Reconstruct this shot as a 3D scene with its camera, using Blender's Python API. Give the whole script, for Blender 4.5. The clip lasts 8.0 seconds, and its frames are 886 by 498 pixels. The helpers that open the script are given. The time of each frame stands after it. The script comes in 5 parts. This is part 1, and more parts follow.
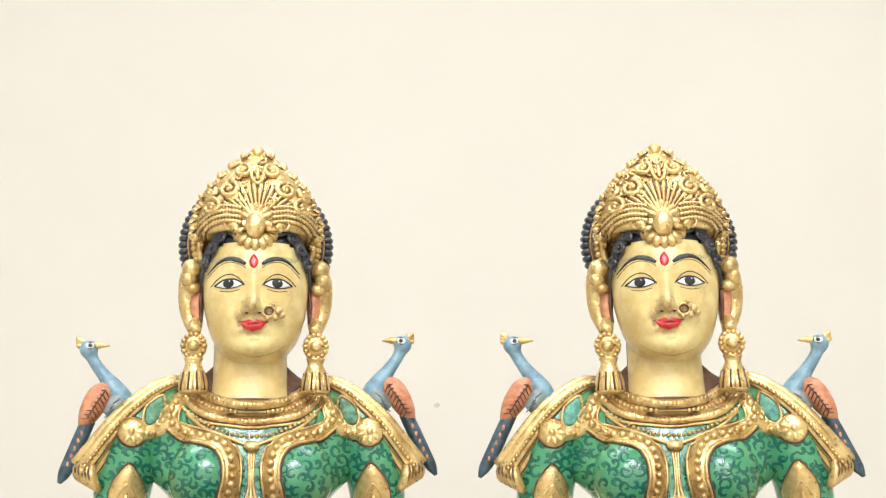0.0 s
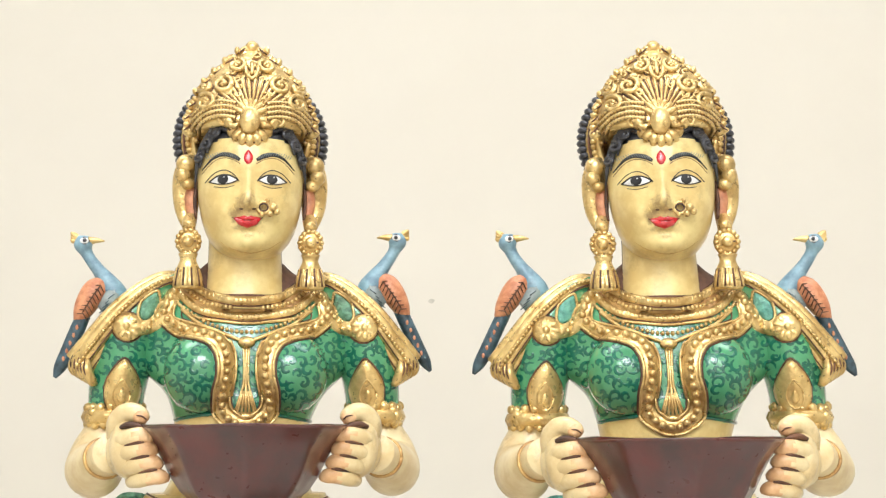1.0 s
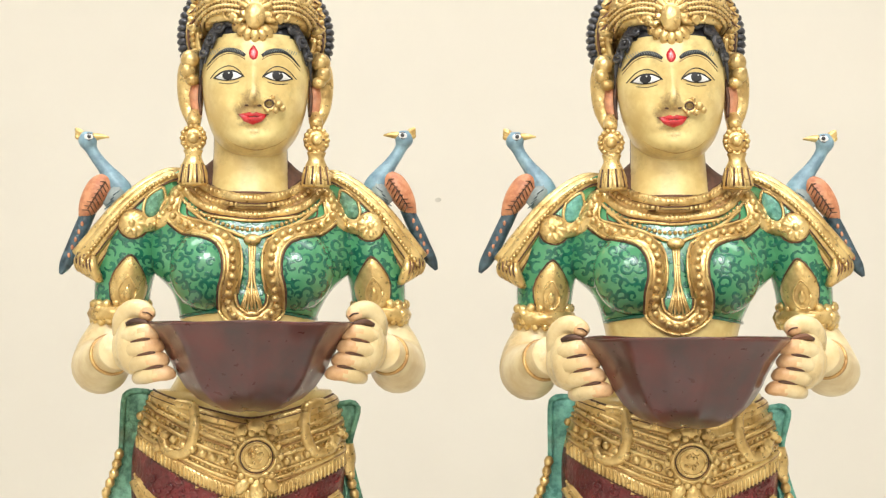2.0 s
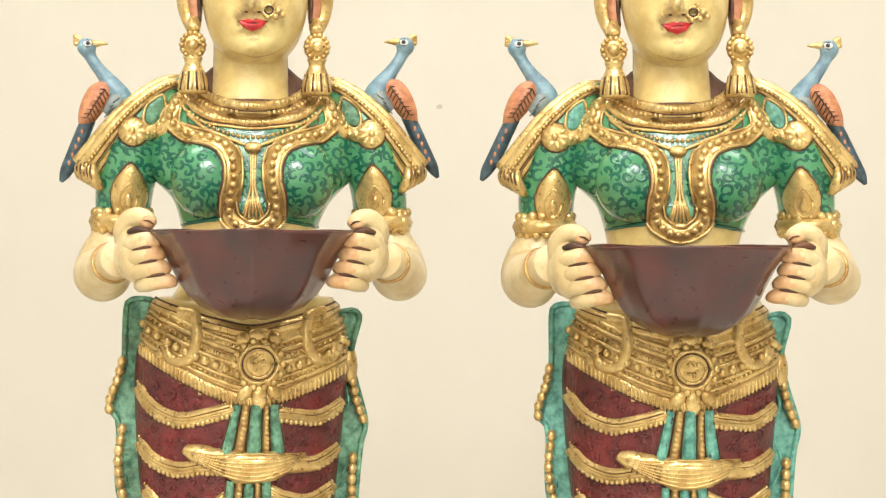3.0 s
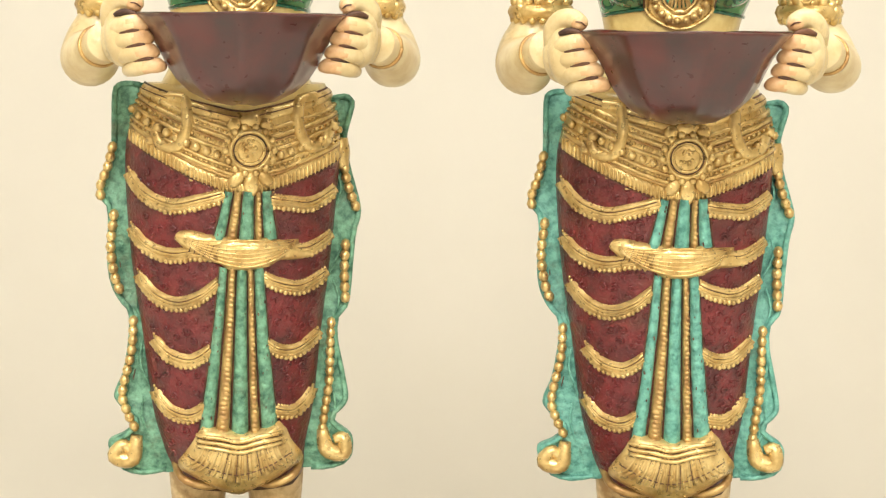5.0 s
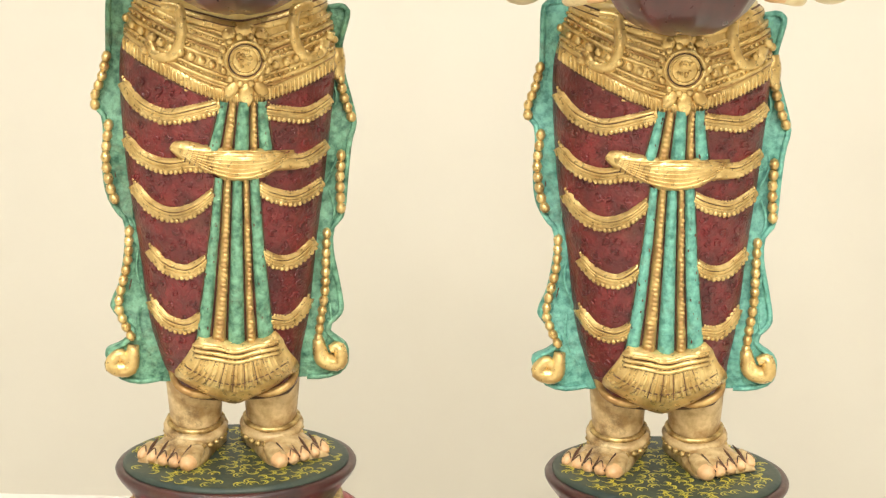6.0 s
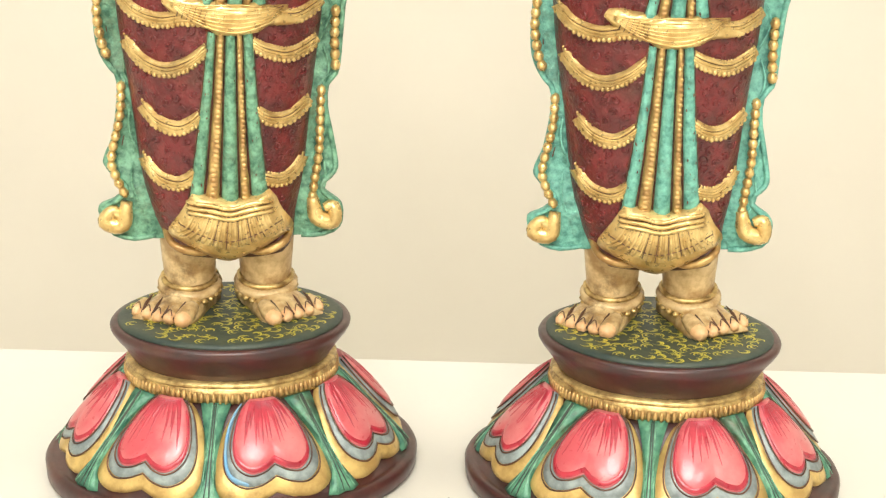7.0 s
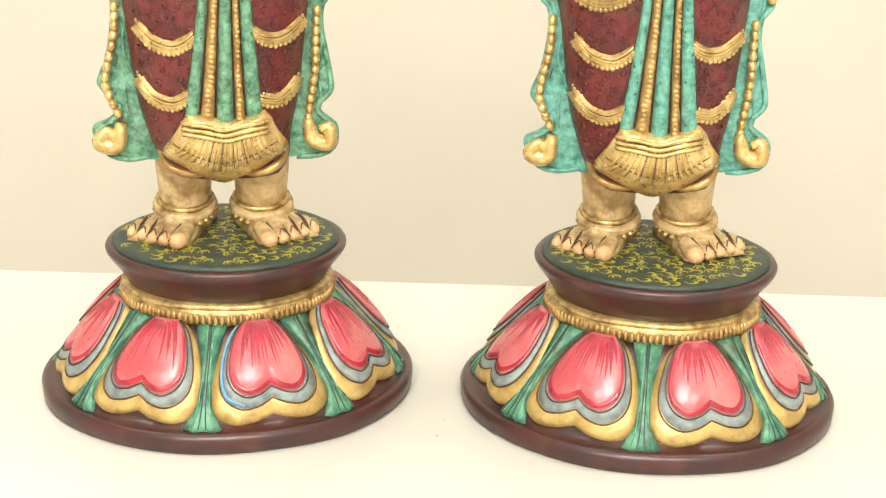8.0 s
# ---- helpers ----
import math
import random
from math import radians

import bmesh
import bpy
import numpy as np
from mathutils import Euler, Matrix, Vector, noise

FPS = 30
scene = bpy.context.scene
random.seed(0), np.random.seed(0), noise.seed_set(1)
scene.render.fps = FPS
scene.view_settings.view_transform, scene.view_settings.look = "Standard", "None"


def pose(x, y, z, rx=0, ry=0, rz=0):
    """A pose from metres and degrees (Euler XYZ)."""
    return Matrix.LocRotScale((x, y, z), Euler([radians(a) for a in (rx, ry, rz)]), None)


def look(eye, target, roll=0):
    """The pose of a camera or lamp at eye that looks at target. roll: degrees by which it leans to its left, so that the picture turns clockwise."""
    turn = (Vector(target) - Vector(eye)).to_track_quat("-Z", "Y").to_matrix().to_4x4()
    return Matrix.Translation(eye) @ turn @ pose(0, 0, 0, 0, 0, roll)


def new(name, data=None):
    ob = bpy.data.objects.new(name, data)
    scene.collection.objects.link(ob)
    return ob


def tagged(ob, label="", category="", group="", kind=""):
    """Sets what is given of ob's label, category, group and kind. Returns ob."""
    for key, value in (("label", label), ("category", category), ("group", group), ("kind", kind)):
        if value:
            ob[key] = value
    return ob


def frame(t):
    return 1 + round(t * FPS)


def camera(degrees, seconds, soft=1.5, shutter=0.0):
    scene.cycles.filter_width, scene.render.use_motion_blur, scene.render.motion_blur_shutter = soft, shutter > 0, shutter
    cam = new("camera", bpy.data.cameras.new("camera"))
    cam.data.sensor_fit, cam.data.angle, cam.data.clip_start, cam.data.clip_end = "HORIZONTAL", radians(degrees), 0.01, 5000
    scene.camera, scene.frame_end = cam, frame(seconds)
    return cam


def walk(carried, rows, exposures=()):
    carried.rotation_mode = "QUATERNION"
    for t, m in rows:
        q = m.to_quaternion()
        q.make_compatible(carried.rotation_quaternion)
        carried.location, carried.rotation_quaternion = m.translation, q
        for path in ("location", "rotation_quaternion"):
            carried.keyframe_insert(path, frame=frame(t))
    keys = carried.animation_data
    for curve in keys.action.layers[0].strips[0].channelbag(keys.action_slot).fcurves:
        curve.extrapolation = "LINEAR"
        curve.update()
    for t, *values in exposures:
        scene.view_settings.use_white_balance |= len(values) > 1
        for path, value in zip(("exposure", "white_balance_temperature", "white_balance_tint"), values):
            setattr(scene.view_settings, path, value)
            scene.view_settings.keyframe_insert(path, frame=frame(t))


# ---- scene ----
from mathutils.bvhtree import BVHTree

cam = camera(32.4, 8.0, soft=1.3)
ROWS = [
    (0.0, 0.0011, -1.2983, 0.599, 10.672, -0.458, 1.798),
    (0.5, 0.0011, -1.2973, 0.5993, 9.389, -0.447, 1.641),
    (1.0, 0.0007, -1.2945, 0.6016, 6.722, -0.123, 1.628),
    (1.5, 0.0007, -1.2912, 0.6021, 4.909, 0.061, 1.739),
    (1.7, 0.0007, -1.289, 0.6012, 4.157, 0.132, 1.807),
    (2.8, 0.0005, -1.2866, 0.6015, 0.031, 0.216, 1.926),
    (3.0, 0.0004, -1.286, 0.6026, -0.568, 0.218, 1.91),
    (3.5, 0.0011, -1.2824, 0.6029, -2.925, 0.246, 1.933),
    (4.0, 0.0014, -1.2795, 0.6024, -4.484, 0.284, 1.897),
    (4.5, 0.0012, -1.2774, 0.6017, -6.382, 0.302, 1.811),
    (4.7, 0.0002, -1.2737, 0.5989, -7.223, 0.417, 1.724),
    (5.8, -0.0, -1.2761, 0.6, -11.168, 0.659, 1.449),
    (6.0, -0.0005, -1.274, 0.6008, -11.838, 0.731, 1.381),
    (6.5, -0.0007, -1.271, 0.5987, -14.672, 1.01, 1.246),
    (7.0, -0.002, -1.2665, 0.5968, -17.047, 1.252, 1.037),
    (7.5, -0.0023, -1.2646, 0.5961, -18.396, 1.393, 0.9),
    (8.0, -0.0028, -1.2625, 0.5959, -19.981, 1.488, 0.778),
]
walk(cam, [(t, pose(x, y, z, 90 + pitch, 0, yaw) @ pose(0, 0, 0, 0, 0, roll)) for t, x, y, z, pitch, roll, yaw in ROWS],
     exposures=[(0.0, -0.22, 5830, 12), (1.5, -0.26, 6050, 12), (3.5, -0.23, 6500, 11), (4.5, -0.19, 6550, 11), (6.0, -0.06, 6500, 10), (8.0, 0.09, 6500, 10)])

# ---- light: a white-painted showroom under unseen overhead lamps ----
world = bpy.data.worlds.new("room_air")
world.use_nodes = True
scene.world = world
world.node_tree.nodes["Background"].inputs[0].default_value = (1.0, 0.96, 0.9, 1)
world.node_tree.nodes["Background"].inputs[1].default_value = 0.15


def area_lamp(name, x, y, z, sx, sy, watts, target, colour=(1.0, 0.99, 0.955)):
    data = bpy.data.lights.new(name, "AREA")
    data.shape, data.size, data.size_y, data.energy, data.color = "RECTANGLE", sx, sy, watts, colour
    ob = new(name, data)
    ob.matrix_world = look((x, y, z), target)
    return ob


area_lamp("unseen_overhead_lamp", 0.0, -2.5, 2.33, 1.0, 1.3, 94, (0.0, -2.5, 0))
# unseen side lamps, added to even out the light
area_lamp("unseen_overhead_lamp", -1.1, -2.9, 2.33, 0.6, 1.0, 39, (-1.1, -2.9, 0))
area_lamp("unseen_overhead_lamp", 1.1, -2.9, 2.33, 0.6, 1.0, 39, (1.1, -2.9, 0))
# unseen rear lamp, added to brighten the wall behind the table
area_lamp("unseen_overhead_lamp", 0.0, -0.1, 2.33, 3.0, 0.6, 40, (0.0, -0.1, 0))


# ---- materials ----
def material(name, base, rough=0.5, metal=0.0, second=None, scale=30.0, amount=0.5, fine=300.0, bump=0.15, coat=0.0, spread=0.0, depth=0.001, wash=0.0, tarnish=None):
    """A surface with stains at one scale and grain with relief at a finer one."""
    m = bpy.data.materials.new(name)
    m.use_nodes = True
    nt = m.node_tree
    b = nt.nodes["Principled BSDF"]
    b.inputs["Roughness"].default_value, b.inputs["Metallic"].default_value = rough, metal
    b.inputs["Coat Weight"].default_value = coat
    b.inputs["Coat Roughness"].default_value = 0.12
    co = nt.nodes.new("ShaderNodeTexCoord")
    n1 = nt.nodes.new("ShaderNodeTexNoise")
    n1.inputs["Scale"].default_value, n1.inputs["Detail"].default_value, n1.inputs["Roughness"].default_value = scale, 5, 0.62
    n2 = nt.nodes.new("ShaderNodeTexNoise")
    n2.inputs["Scale"].default_value, n2.inputs["Detail"].default_value = fine, 3
    nt.links.new(co.outputs["Object"], n1.inputs["Vector"])
    nt.links.new(co.outputs["Object"], n2.inputs["Vector"])
    ramp = nt.nodes.new("ShaderNodeValToRGB")
    ramp.color_ramp.elements[0].position, ramp.color_ramp.elements[1].position = 0.5 - 0.22 * amount - spread, 0.62
    second = second or tuple(0.7 * c for c in base)
    ramp.color_ramp.elements[0].color, ramp.color_ramp.elements[1].color = (*second, 1), (*base, 1)
    nt.links.new(n1.outputs["Fac"], ramp.inputs["Fac"])
    colour = ramp.outputs["Color"]
    if wash:
        n3 = nt.nodes.new("ShaderNodeTexNoise")
        n3.inputs["Scale"].default_value, n3.inputs["Detail"].default_value, n3.inputs["Roughness"].default_value = 26, 9, 0.72
        nt.links.new(co.outputs["Object"], n3.inputs["Vector"])
        cut = nt.nodes.new("ShaderNodeMapRange")
        cut.inputs["From Min"].default_value, cut.inputs["From Max"].default_value, cut.inputs["To Max"].default_value = 0.55, 0.68, wash
        nt.links.new(n3.outputs["Fac"], cut.inputs["Value"])
        mix = nt.nodes.new("ShaderNodeMix")
        mix.data_type = "RGBA"
        mix.inputs[7].default_value = (0.13, 0.07, 0.028, 1)
        nt.links.new(cut.outputs["Result"], mix.inputs[0])
        nt.links.new(colour, mix.inputs[6])
        colour = mix.outputs[2]
    if tarnish:
        # a rubbed brown stain about one spot
        place, size = tarnish
        gap = nt.nodes.new("ShaderNodeVectorMath")
        gap.operation = "DISTANCE"
        gap.inputs[1].default_value = place
        nt.links.new(co.outputs["Object"], gap.inputs[0])
        n4 = nt.nodes.new("ShaderNodeTexNoise")
        n4.inputs["Scale"].default_value, n4.inputs["Detail"].default_value, n4.inputs["Roughness"].default_value = 110, 8, 0.7
        nt.links.new(co.outputs["Object"], n4.inputs["Vector"])
        near = nt.nodes.new("ShaderNodeMapRange")
        near.inputs["From Min"].default_value, near.inputs["From Max"].default_value = size * 0.35, size
        near.inputs["To Min"].default_value, near.inputs["To Max"].default_value = 0.14, -0.25
        nt.links.new(gap.outputs["Value"], near.inputs["Value"])
        both = nt.nodes.new("ShaderNodeMath")
        both.operation = "ADD"
        nt.links.new(near.outputs["Result"], both.inputs[0])
        nt.links.new(n4.outputs["Fac"], both.inputs[1])
        stain = nt.nodes.new("ShaderNodeMapRange")
        stain.inputs["From Min"].default_value, stain.inputs["From Max"].default_value, stain.inputs["To Max"].default_value = 0.52, 0.75, 0.75
        nt.links.new(both.outputs["Value"], stain.inputs["Value"])
        mix = nt.nodes.new("ShaderNodeMix")
        mix.data_type = "RGBA"
        mix.inputs[7].default_value = (0.22, 0.13, 0.05, 1)
        nt.links.new(stain.outputs["Result"], mix.inputs[0])
        nt.links.new(colour, mix.inputs[6])
        colour = mix.outputs[2]
    nt.links.new(colour, b.inputs["Base Color"])
    rr = nt.nodes.new("ShaderNodeMapRange")
    rr.inputs["To Min"].default_value, rr.inputs["To Max"].default_value = max(0.02, rough - 0.1), min(1, rough + 0.12)
    nt.links.new(n2.outputs["Fac"], rr.inputs["Value"])
    nt.links.new(rr.outputs["Result"], b.inputs["Roughness"])
    bp = nt.nodes.new("ShaderNodeBump")
    bp.inputs["Strength"].default_value, bp.inputs["Distance"].default_value = bump, depth
    nt.links.new(n2.outputs["Fac"], bp.inputs["Height"])
    nt.links.new(bp.outputs["Normal"], b.inputs["Normal"])
    return m


M = {
    "gold": material("worn_gold_brass", (0.82, 0.62, 0.27), 0.29, 0.6, (0.52, 0.34, 0.12), 60, 0.6, 170, 0.7, depth=0.0016, wash=0.42),
    "patina": material("dark_brass_patina", (0.70, 0.52, 0.22), 0.36, 0.65, (0.32, 0.20, 0.07), 90, 0.55, 420, 0.6, wash=0.45),
    "ink": material("black_ink", (0.012, 0.012, 0.014), 0.65, 0.0, (0.03, 0.03, 0.032), 60),
    # brown: patina in grooves, plus shade painted under thumbs and between fingers
    "brown": material("brown_patina_and_shade", (0.16, 0.07, 0.035), 0.55, 0.2, (0.06, 0.03, 0.02), 50),
    "ivory": material("ivory_lacquer", (0.79, 0.64, 0.28), 0.33, 0.0, (0.64, 0.47, 0.18), 34, 0.38, 260, 0.06, 0.3, wash=0.35, tarnish=((0.006, -0.086, 0.774), 0.032)),
    "cream": material("cream_lacquer", (0.77, 0.64, 0.37), 0.38, 0.0, (0.66, 0.50, 0.25), 40, 0.4, 260, 0.1, 0.2, wash=0.45),
    "green": material("green_enamel", (0.095, 0.345, 0.165), 0.18, 0.0, (0.065, 0.27, 0.125), 30, 0.5, 200, 0.05, 0.5, wash=0.12),
    "curl": material("dark_green_paint", (0.008, 0.10, 0.065), 0.22, 0.0, (0.015, 0.15, 0.09), 120, 0.6, 300, 0.05, 0.5),
    "teal": material("verdigris_paint", (0.20, 0.43, 0.28), 0.48, 0.0, (0.035, 0.13, 0.08), 130, 0.75, 240, 1.0, depth=0.002, wash=0.4),
    "turquoise": material("turquoise_paint", (0.19, 0.50, 0.40), 0.45, 0.0, (0.05, 0.21, 0.17), 140, 0.8, 260, 0.9, depth=0.002, wash=0.3),
    "maroon": material("maroon_enamel", (0.17, 0.018, 0.019), 0.33, 0.0, (0.07, 0.010, 0.011), 45, 0.7, 240, 1.0, 0.2, depth=0.002, wash=0.18),
    "bowl": material("dark_maroon_lacquer", (0.105, 0.021, 0.017), 0.3, 0.0, (0.048, 0.020, 0.018), 18, 0.8, 120, 0.08, 0.4),
    "base": material("worn_maroon_lacquer", (0.070, 0.017, 0.015), 0.36, 0.0, (0.036, 0.016, 0.016), 24, 0.6, 140, 0.15, 0.2, wash=0.3),
    "black": material("black_paint", (0.018, 0.019, 0.024), 0.32, 0.0, (0.05, 0.05, 0.06), 60, 0.4, 300, 0.2, 0.3),
    "white": material("white_paint", (0.82, 0.82, 0.80), 0.3, 0.0, (0.7, 0.7, 0.68), 60),
    "red": material("red_paint", (0.62, 0.03, 0.035), 0.28, 0.0, (0.45, 0.015, 0.02), 120, 0.5, 300, 0.05, 0.4),
    "blue": material("sky_blue_paint", (0.26, 0.41, 0.49), 0.42, 0.0, (0.15, 0.25, 0.32), 90, 0.5, 300, 0.2, wash=0.35),
    "slate": material("slate_blue_paint", (0.07, 0.12, 0.15), 0.42, 0.0, (0.025, 0.04, 0.05), 90, 0.5, 300, 0.2),
    "orange": material("orange_paint", (0.66, 0.31, 0.16), 0.45, 0.0, (0.46, 0.17, 0.08), 110, 0.5, 300, 0.2, wash=0.4),
    "flesh": material("peach_paint", (0.76, 0.50, 0.27), 0.4, 0.0, (0.62, 0.35, 0.16), 60, 0.4, 300, 0.2, wash=0.6),
    "ochre": material("rubbed_ochre_gilding", (0.60, 0.40, 0.15), 0.36, 0.45, (0.36, 0.20, 0.07), 70, 0.6, 200, 0.7, depth=0.0015, wash=0.5),
    "foot": material("rubbed_cream_paint", (0.70, 0.53, 0.28), 0.42, 0.1, (0.40, 0.25, 0.10), 60, 0.5, 220, 0.4, 0.1, wash=0.85),
    "grey": material("blue_grey_paint", (0.29, 0.34, 0.33), 0.42, 0.0, (0.16, 0.19, 0.19), 80, 0.6, 300, 0.3, wash=0.45),
    "sea": material("sea_blue_paint", (0.13, 0.33, 0.55), 0.42, 0.0, (0.22, 0.36, 0.45), 60, 0.6, 300, 0.3),
    "pink": material("pink_enamel", (0.50, 0.078, 0.095), 0.3, 0.0, (0.58, 0.19, 0.19), 20, 0.6, 200, 0.15, 0.25, wash=0.3),
    "stroke": material("crimson_strokes", (0.45, 0.022, 0.045), 0.3, 0.0, (0.30, 0.012, 0.03), 90, 0.5, 250, 0.08, 0.4),
    "gilt": material("gilt_paint", (0.66, 0.47, 0.17), 0.38, 0.35, (0.46, 0.30, 0.10), 45, 0.4, 300, 0.3, wash=0.6),
    "leaf": material("leaf_green_paint", (0.14, 0.36, 0.22), 0.42, 0.0, (0.04, 0.15, 0.10), 60, 0.4, 300, 0.5, wash=0.6),
    "bottle": material("bottle_green_paint", (0.022, 0.038, 0.032), 0.5, 0.0, (0.05, 0.065, 0.045), 40, 0.5, 250, 0.1),
    "yellow": material("yellow_paint", (0.62, 0.52, 0.05), 0.4, 0.0, (0.36, 0.34, 0.05), 90, 0.6),
    "wall": material("cream_wall_paint", (0.755, 0.712, 0.622), 0.75, 0.0, (0.74, 0.695, 0.605), 3, 0.5, 160, 0.05),
    "table": material("white_laminate", (0.65, 0.625, 0.555), 0.34, 0.0, (0.63, 0.605, 0.54), 4, 0.5, 200, 0.02),
    "ceiling": material("white_ceiling_paint", (0.82, 0.81, 0.78), 0.8, 0.0, (0.79, 0.78, 0.75), 3),
    "floor": material("beige_floor_tile", (0.68, 0.65, 0.55), 0.4, 0.0, (0.61, 0.58, 0.49), 4),
    "speck": material("grey_scuff", (0.63, 0.59, 0.50), 0.8),
}


# ---- mesh tools: all figures below are in millimetres ----
class Build:
    """Gathers pieces of one mesh, each with its material."""

    def __init__(self):
        self.v, self.f, self.m, self.mats = [], [], [], []

    def slot(self, key):
        if key not in self.mats:
            self.mats.append(key)
        return self.mats.index(key)

    def add(self, verts, faces, mat):
        o = len(self.v)
        self.v += [tuple(p) for p in verts]
        for f in faces:
            self.f.append(tuple(o + i for i in f))
            if callable(mat):
                c = sum((Vector(verts[i]) for i in f), Vector()) / len(f)
                self.m.append(self.slot(mat(*c)))
            else:
                self.m.append(self.slot(mat))

    def surface(self):
        return BVHTree.FromPolygons([Vector(p) for p in self.v], self.f)

    def mesh(self, name, smooth=True):
        me = bpy.data.meshes.new(name)
        me.from_pydata([(x * 0.001, y * 0.001, z * 0.001) for x, y, z in self.v], [], self.f)
        for k in self.mats:
            me.materials.append(M[k])
        me.polygons.foreach_set("material_index", self.m)
        me.polygons.foreach_set("use_smooth", [smooth] * len(self.f))
        me.update()
        return me


def spline(keys, m):
    """Catmull-Rom through rows of numbers, m steps a span."""
    k = [np.array(a, float) for a in keys]
    k = [2 * k[0] - k[1]] + k + [2 * k[-1] - k[-2]]
    out = []
    for i in range(1, len(k) - 2):
        for j in range(m):
            t = j / m
            a, b, c, d = k[i - 1:i + 3]
            out.append(0.5 * (2 * b + (c - a) * t + (2 * a - 5 * b + 4 * c - d) * t * t + (3 * b - a - 3 * c + d) * t ** 3))
    return out + [k[-2]]


def skin(B, rings, mat, cap=True):
    """Joins closed rings of equal length."""
    n = len(rings[0])
    v = [p for r in rings for p in r]
    f = [(i * n + j, i * n + (j + 1) % n, (i + 1) * n + (j + 1) % n, (i + 1) * n + j) for i in range(len(rings) - 1) for j in range(n)]
    if cap:
        f += [tuple(reversed(range(n))), tuple(range(len(v) - n, len(v)))]
    B.add(v, f, mat)


def loft(B, keys, mat, n=48, m=6, shape=None):
    """Stacked ovals: rows of x, y, z, half-width, depth to the front, depth to the back."""
    rings = []
    for x, y, z, rx, rf, rb in spline(keys, m):
        ring = []
        for j in range(n):
            a = 2 * math.pi * j / n
            c, s = math.cos(a), math.sin(a)
            p = (x + rx * c, y + (rb if s > 0 else rf) * s, z)
            ring.append(shape(p, a) if shape else p)
        rings.append(ring)
    skin(B, rings, mat)


def tube(B, path, mat, n=10, m=5, flat=1.0, side=(0, 1, 0)):
    """A round or flattened bar along rows of x, y, z, radius."""
    pts = spline(path, m)
    rings = []
    for i, p in enumerate(pts):
        a, b = pts[max(0, i - 1)][:3], pts[min(len(pts) - 1, i + 1)][:3]
        t = Vector(b - a).normalized()
        u = Vector(side) - t * t.dot(Vector(side))
        if u.length < 1e-3:
            u = t.orthogonal()
        u.normalize()
        w = t.cross(u)
        c, r = Vector(p[:3]), max(0.05, p[3])
        rings.append([c + u * (r * flat * math.cos(2 * math.pi * k / n)) + w * (r * math.sin(2 * math.pi * k / n)) for k in range(n)])
    skin(B, rings, mat)


def ball(B, c, r, mat, n=8, k=5, turn=None):
    """An ellipsoid: r is a number or three."""
    r = (r, r, r) if isinstance(r, (int, float)) else r
    q = turn or Matrix.Identity(3)
    c = Vector(c)
    rings = []
    for i in range(k + 1):
        b = math.pi * (i / k - 0.5)
        b = max(-1.5, min(1.5, b))
        rings.append([c + q @ Vector((r[0] * math.cos(b) * math.cos(2 * math.pi * j / n), r[1] * math.cos(b) * math.sin(2 * math.pi * j / n), r[2] * math.sin(b))) for j in range(n)])
    skin(B, rings, mat)


class Front:
    """The surface of what is built so far, met from the front at (x, z)."""

    def __init__(self, B):
        self.tree = B.surface()
        self.last = (Vector((0, -50, 0)), Vector((0, -1, 0)))

    def at(self, x, z, lift=0.0):
        p, n, _, _ = self.tree.ray_cast(Vector((x, -400, z)), Vector((0, 1, 0)), 800)
        if p is None or p.y > 60:
            q, n = self.last
            p, n, _, _ = self.tree.find_nearest(Vector((x, q.y, z)))
        else:
            n = n if n.y < 0 else -n
            self.last = (p, n)
        return p + n * lift, n

    def solid(self, x, z, r):
        """Whether there is surface all round (x, z)."""
        for a, b in ((0, 0), (r, 0), (-r, 0), (0, r), (0, -r)):
            p, n, _, _ = self.tree.ray_cast(Vector((x + a, -400, z + b)), Vector((0, 1, 0)), 800)
            if p is None or abs(n.y) < 0.3:
                return False
        return True


def ribbon(B, S, path, half, high, mat, m=5, ends=True):
    """A rounded band laid on the surface along (x, z)."""
    pts = spline(path, m)
    prof = ((-1, -0.6), (-0.9, 0.55), (-0.45, 0.95), (0, 1.0), (0.45, 0.95), (0.9, 0.55), (1, -0.6))
    v = []
    for i, p in enumerate(pts):
        a, b = pts[max(0, i - 1)], pts[min(len(pts) - 1, i + 1)]
        d = np.array((b[0] - a[0], b[1] - a[1]))
        d = d / (np.linalg.norm(d) + 1e-9)
        h = half if len(p) < 3 else p[2]
        for s, k in prof:
            q, nn = S.at(p[0] - d[1] * h * s, p[1] + d[0] * h * s)
            v.append(q + nn * (high * k))
    n = len(prof)
    B.add(v, [(i * n + j, i * n + j + 1, (i + 1) * n + j + 1, (i + 1) * n + j) for i in range(len(pts) - 1) for j in range(n - 1)], mat)


def walk_along(path, step, m=12):
    """Points at even steps along a path in (x, z)."""
    pts = [np.array(p[:2]) for p in spline([p[:2] for p in path], m)]
    out, left = [pts[0]], step
    for a, b in zip(pts, pts[1:]):
        d = np.linalg.norm(b - a)
        while d > 1e-9 and left <= d:
            a = a + (b - a) * left / d
            d, left = np.linalg.norm(b - a), step
            out.append(a)
        left -= d
    return out


def beads(B, S, path, step, r, mat, lift=0.3, n=7, k=4):
    for x, z in walk_along(path, step):
        p, nn = S.at(x, z, r * lift)
        ball(B, p, r * random.uniform(0.9, 1.08), mat, n, k)


def line(B, S, path, r, mat, m=6, lift=0.2):
    out = []
    for p in spline(path, m):
        q, nn = S.at(p[0], p[1], r * lift)
        out.append((*q, r if len(p) < 3 else p[2]))
    tube(B, out, mat, 6, 1)


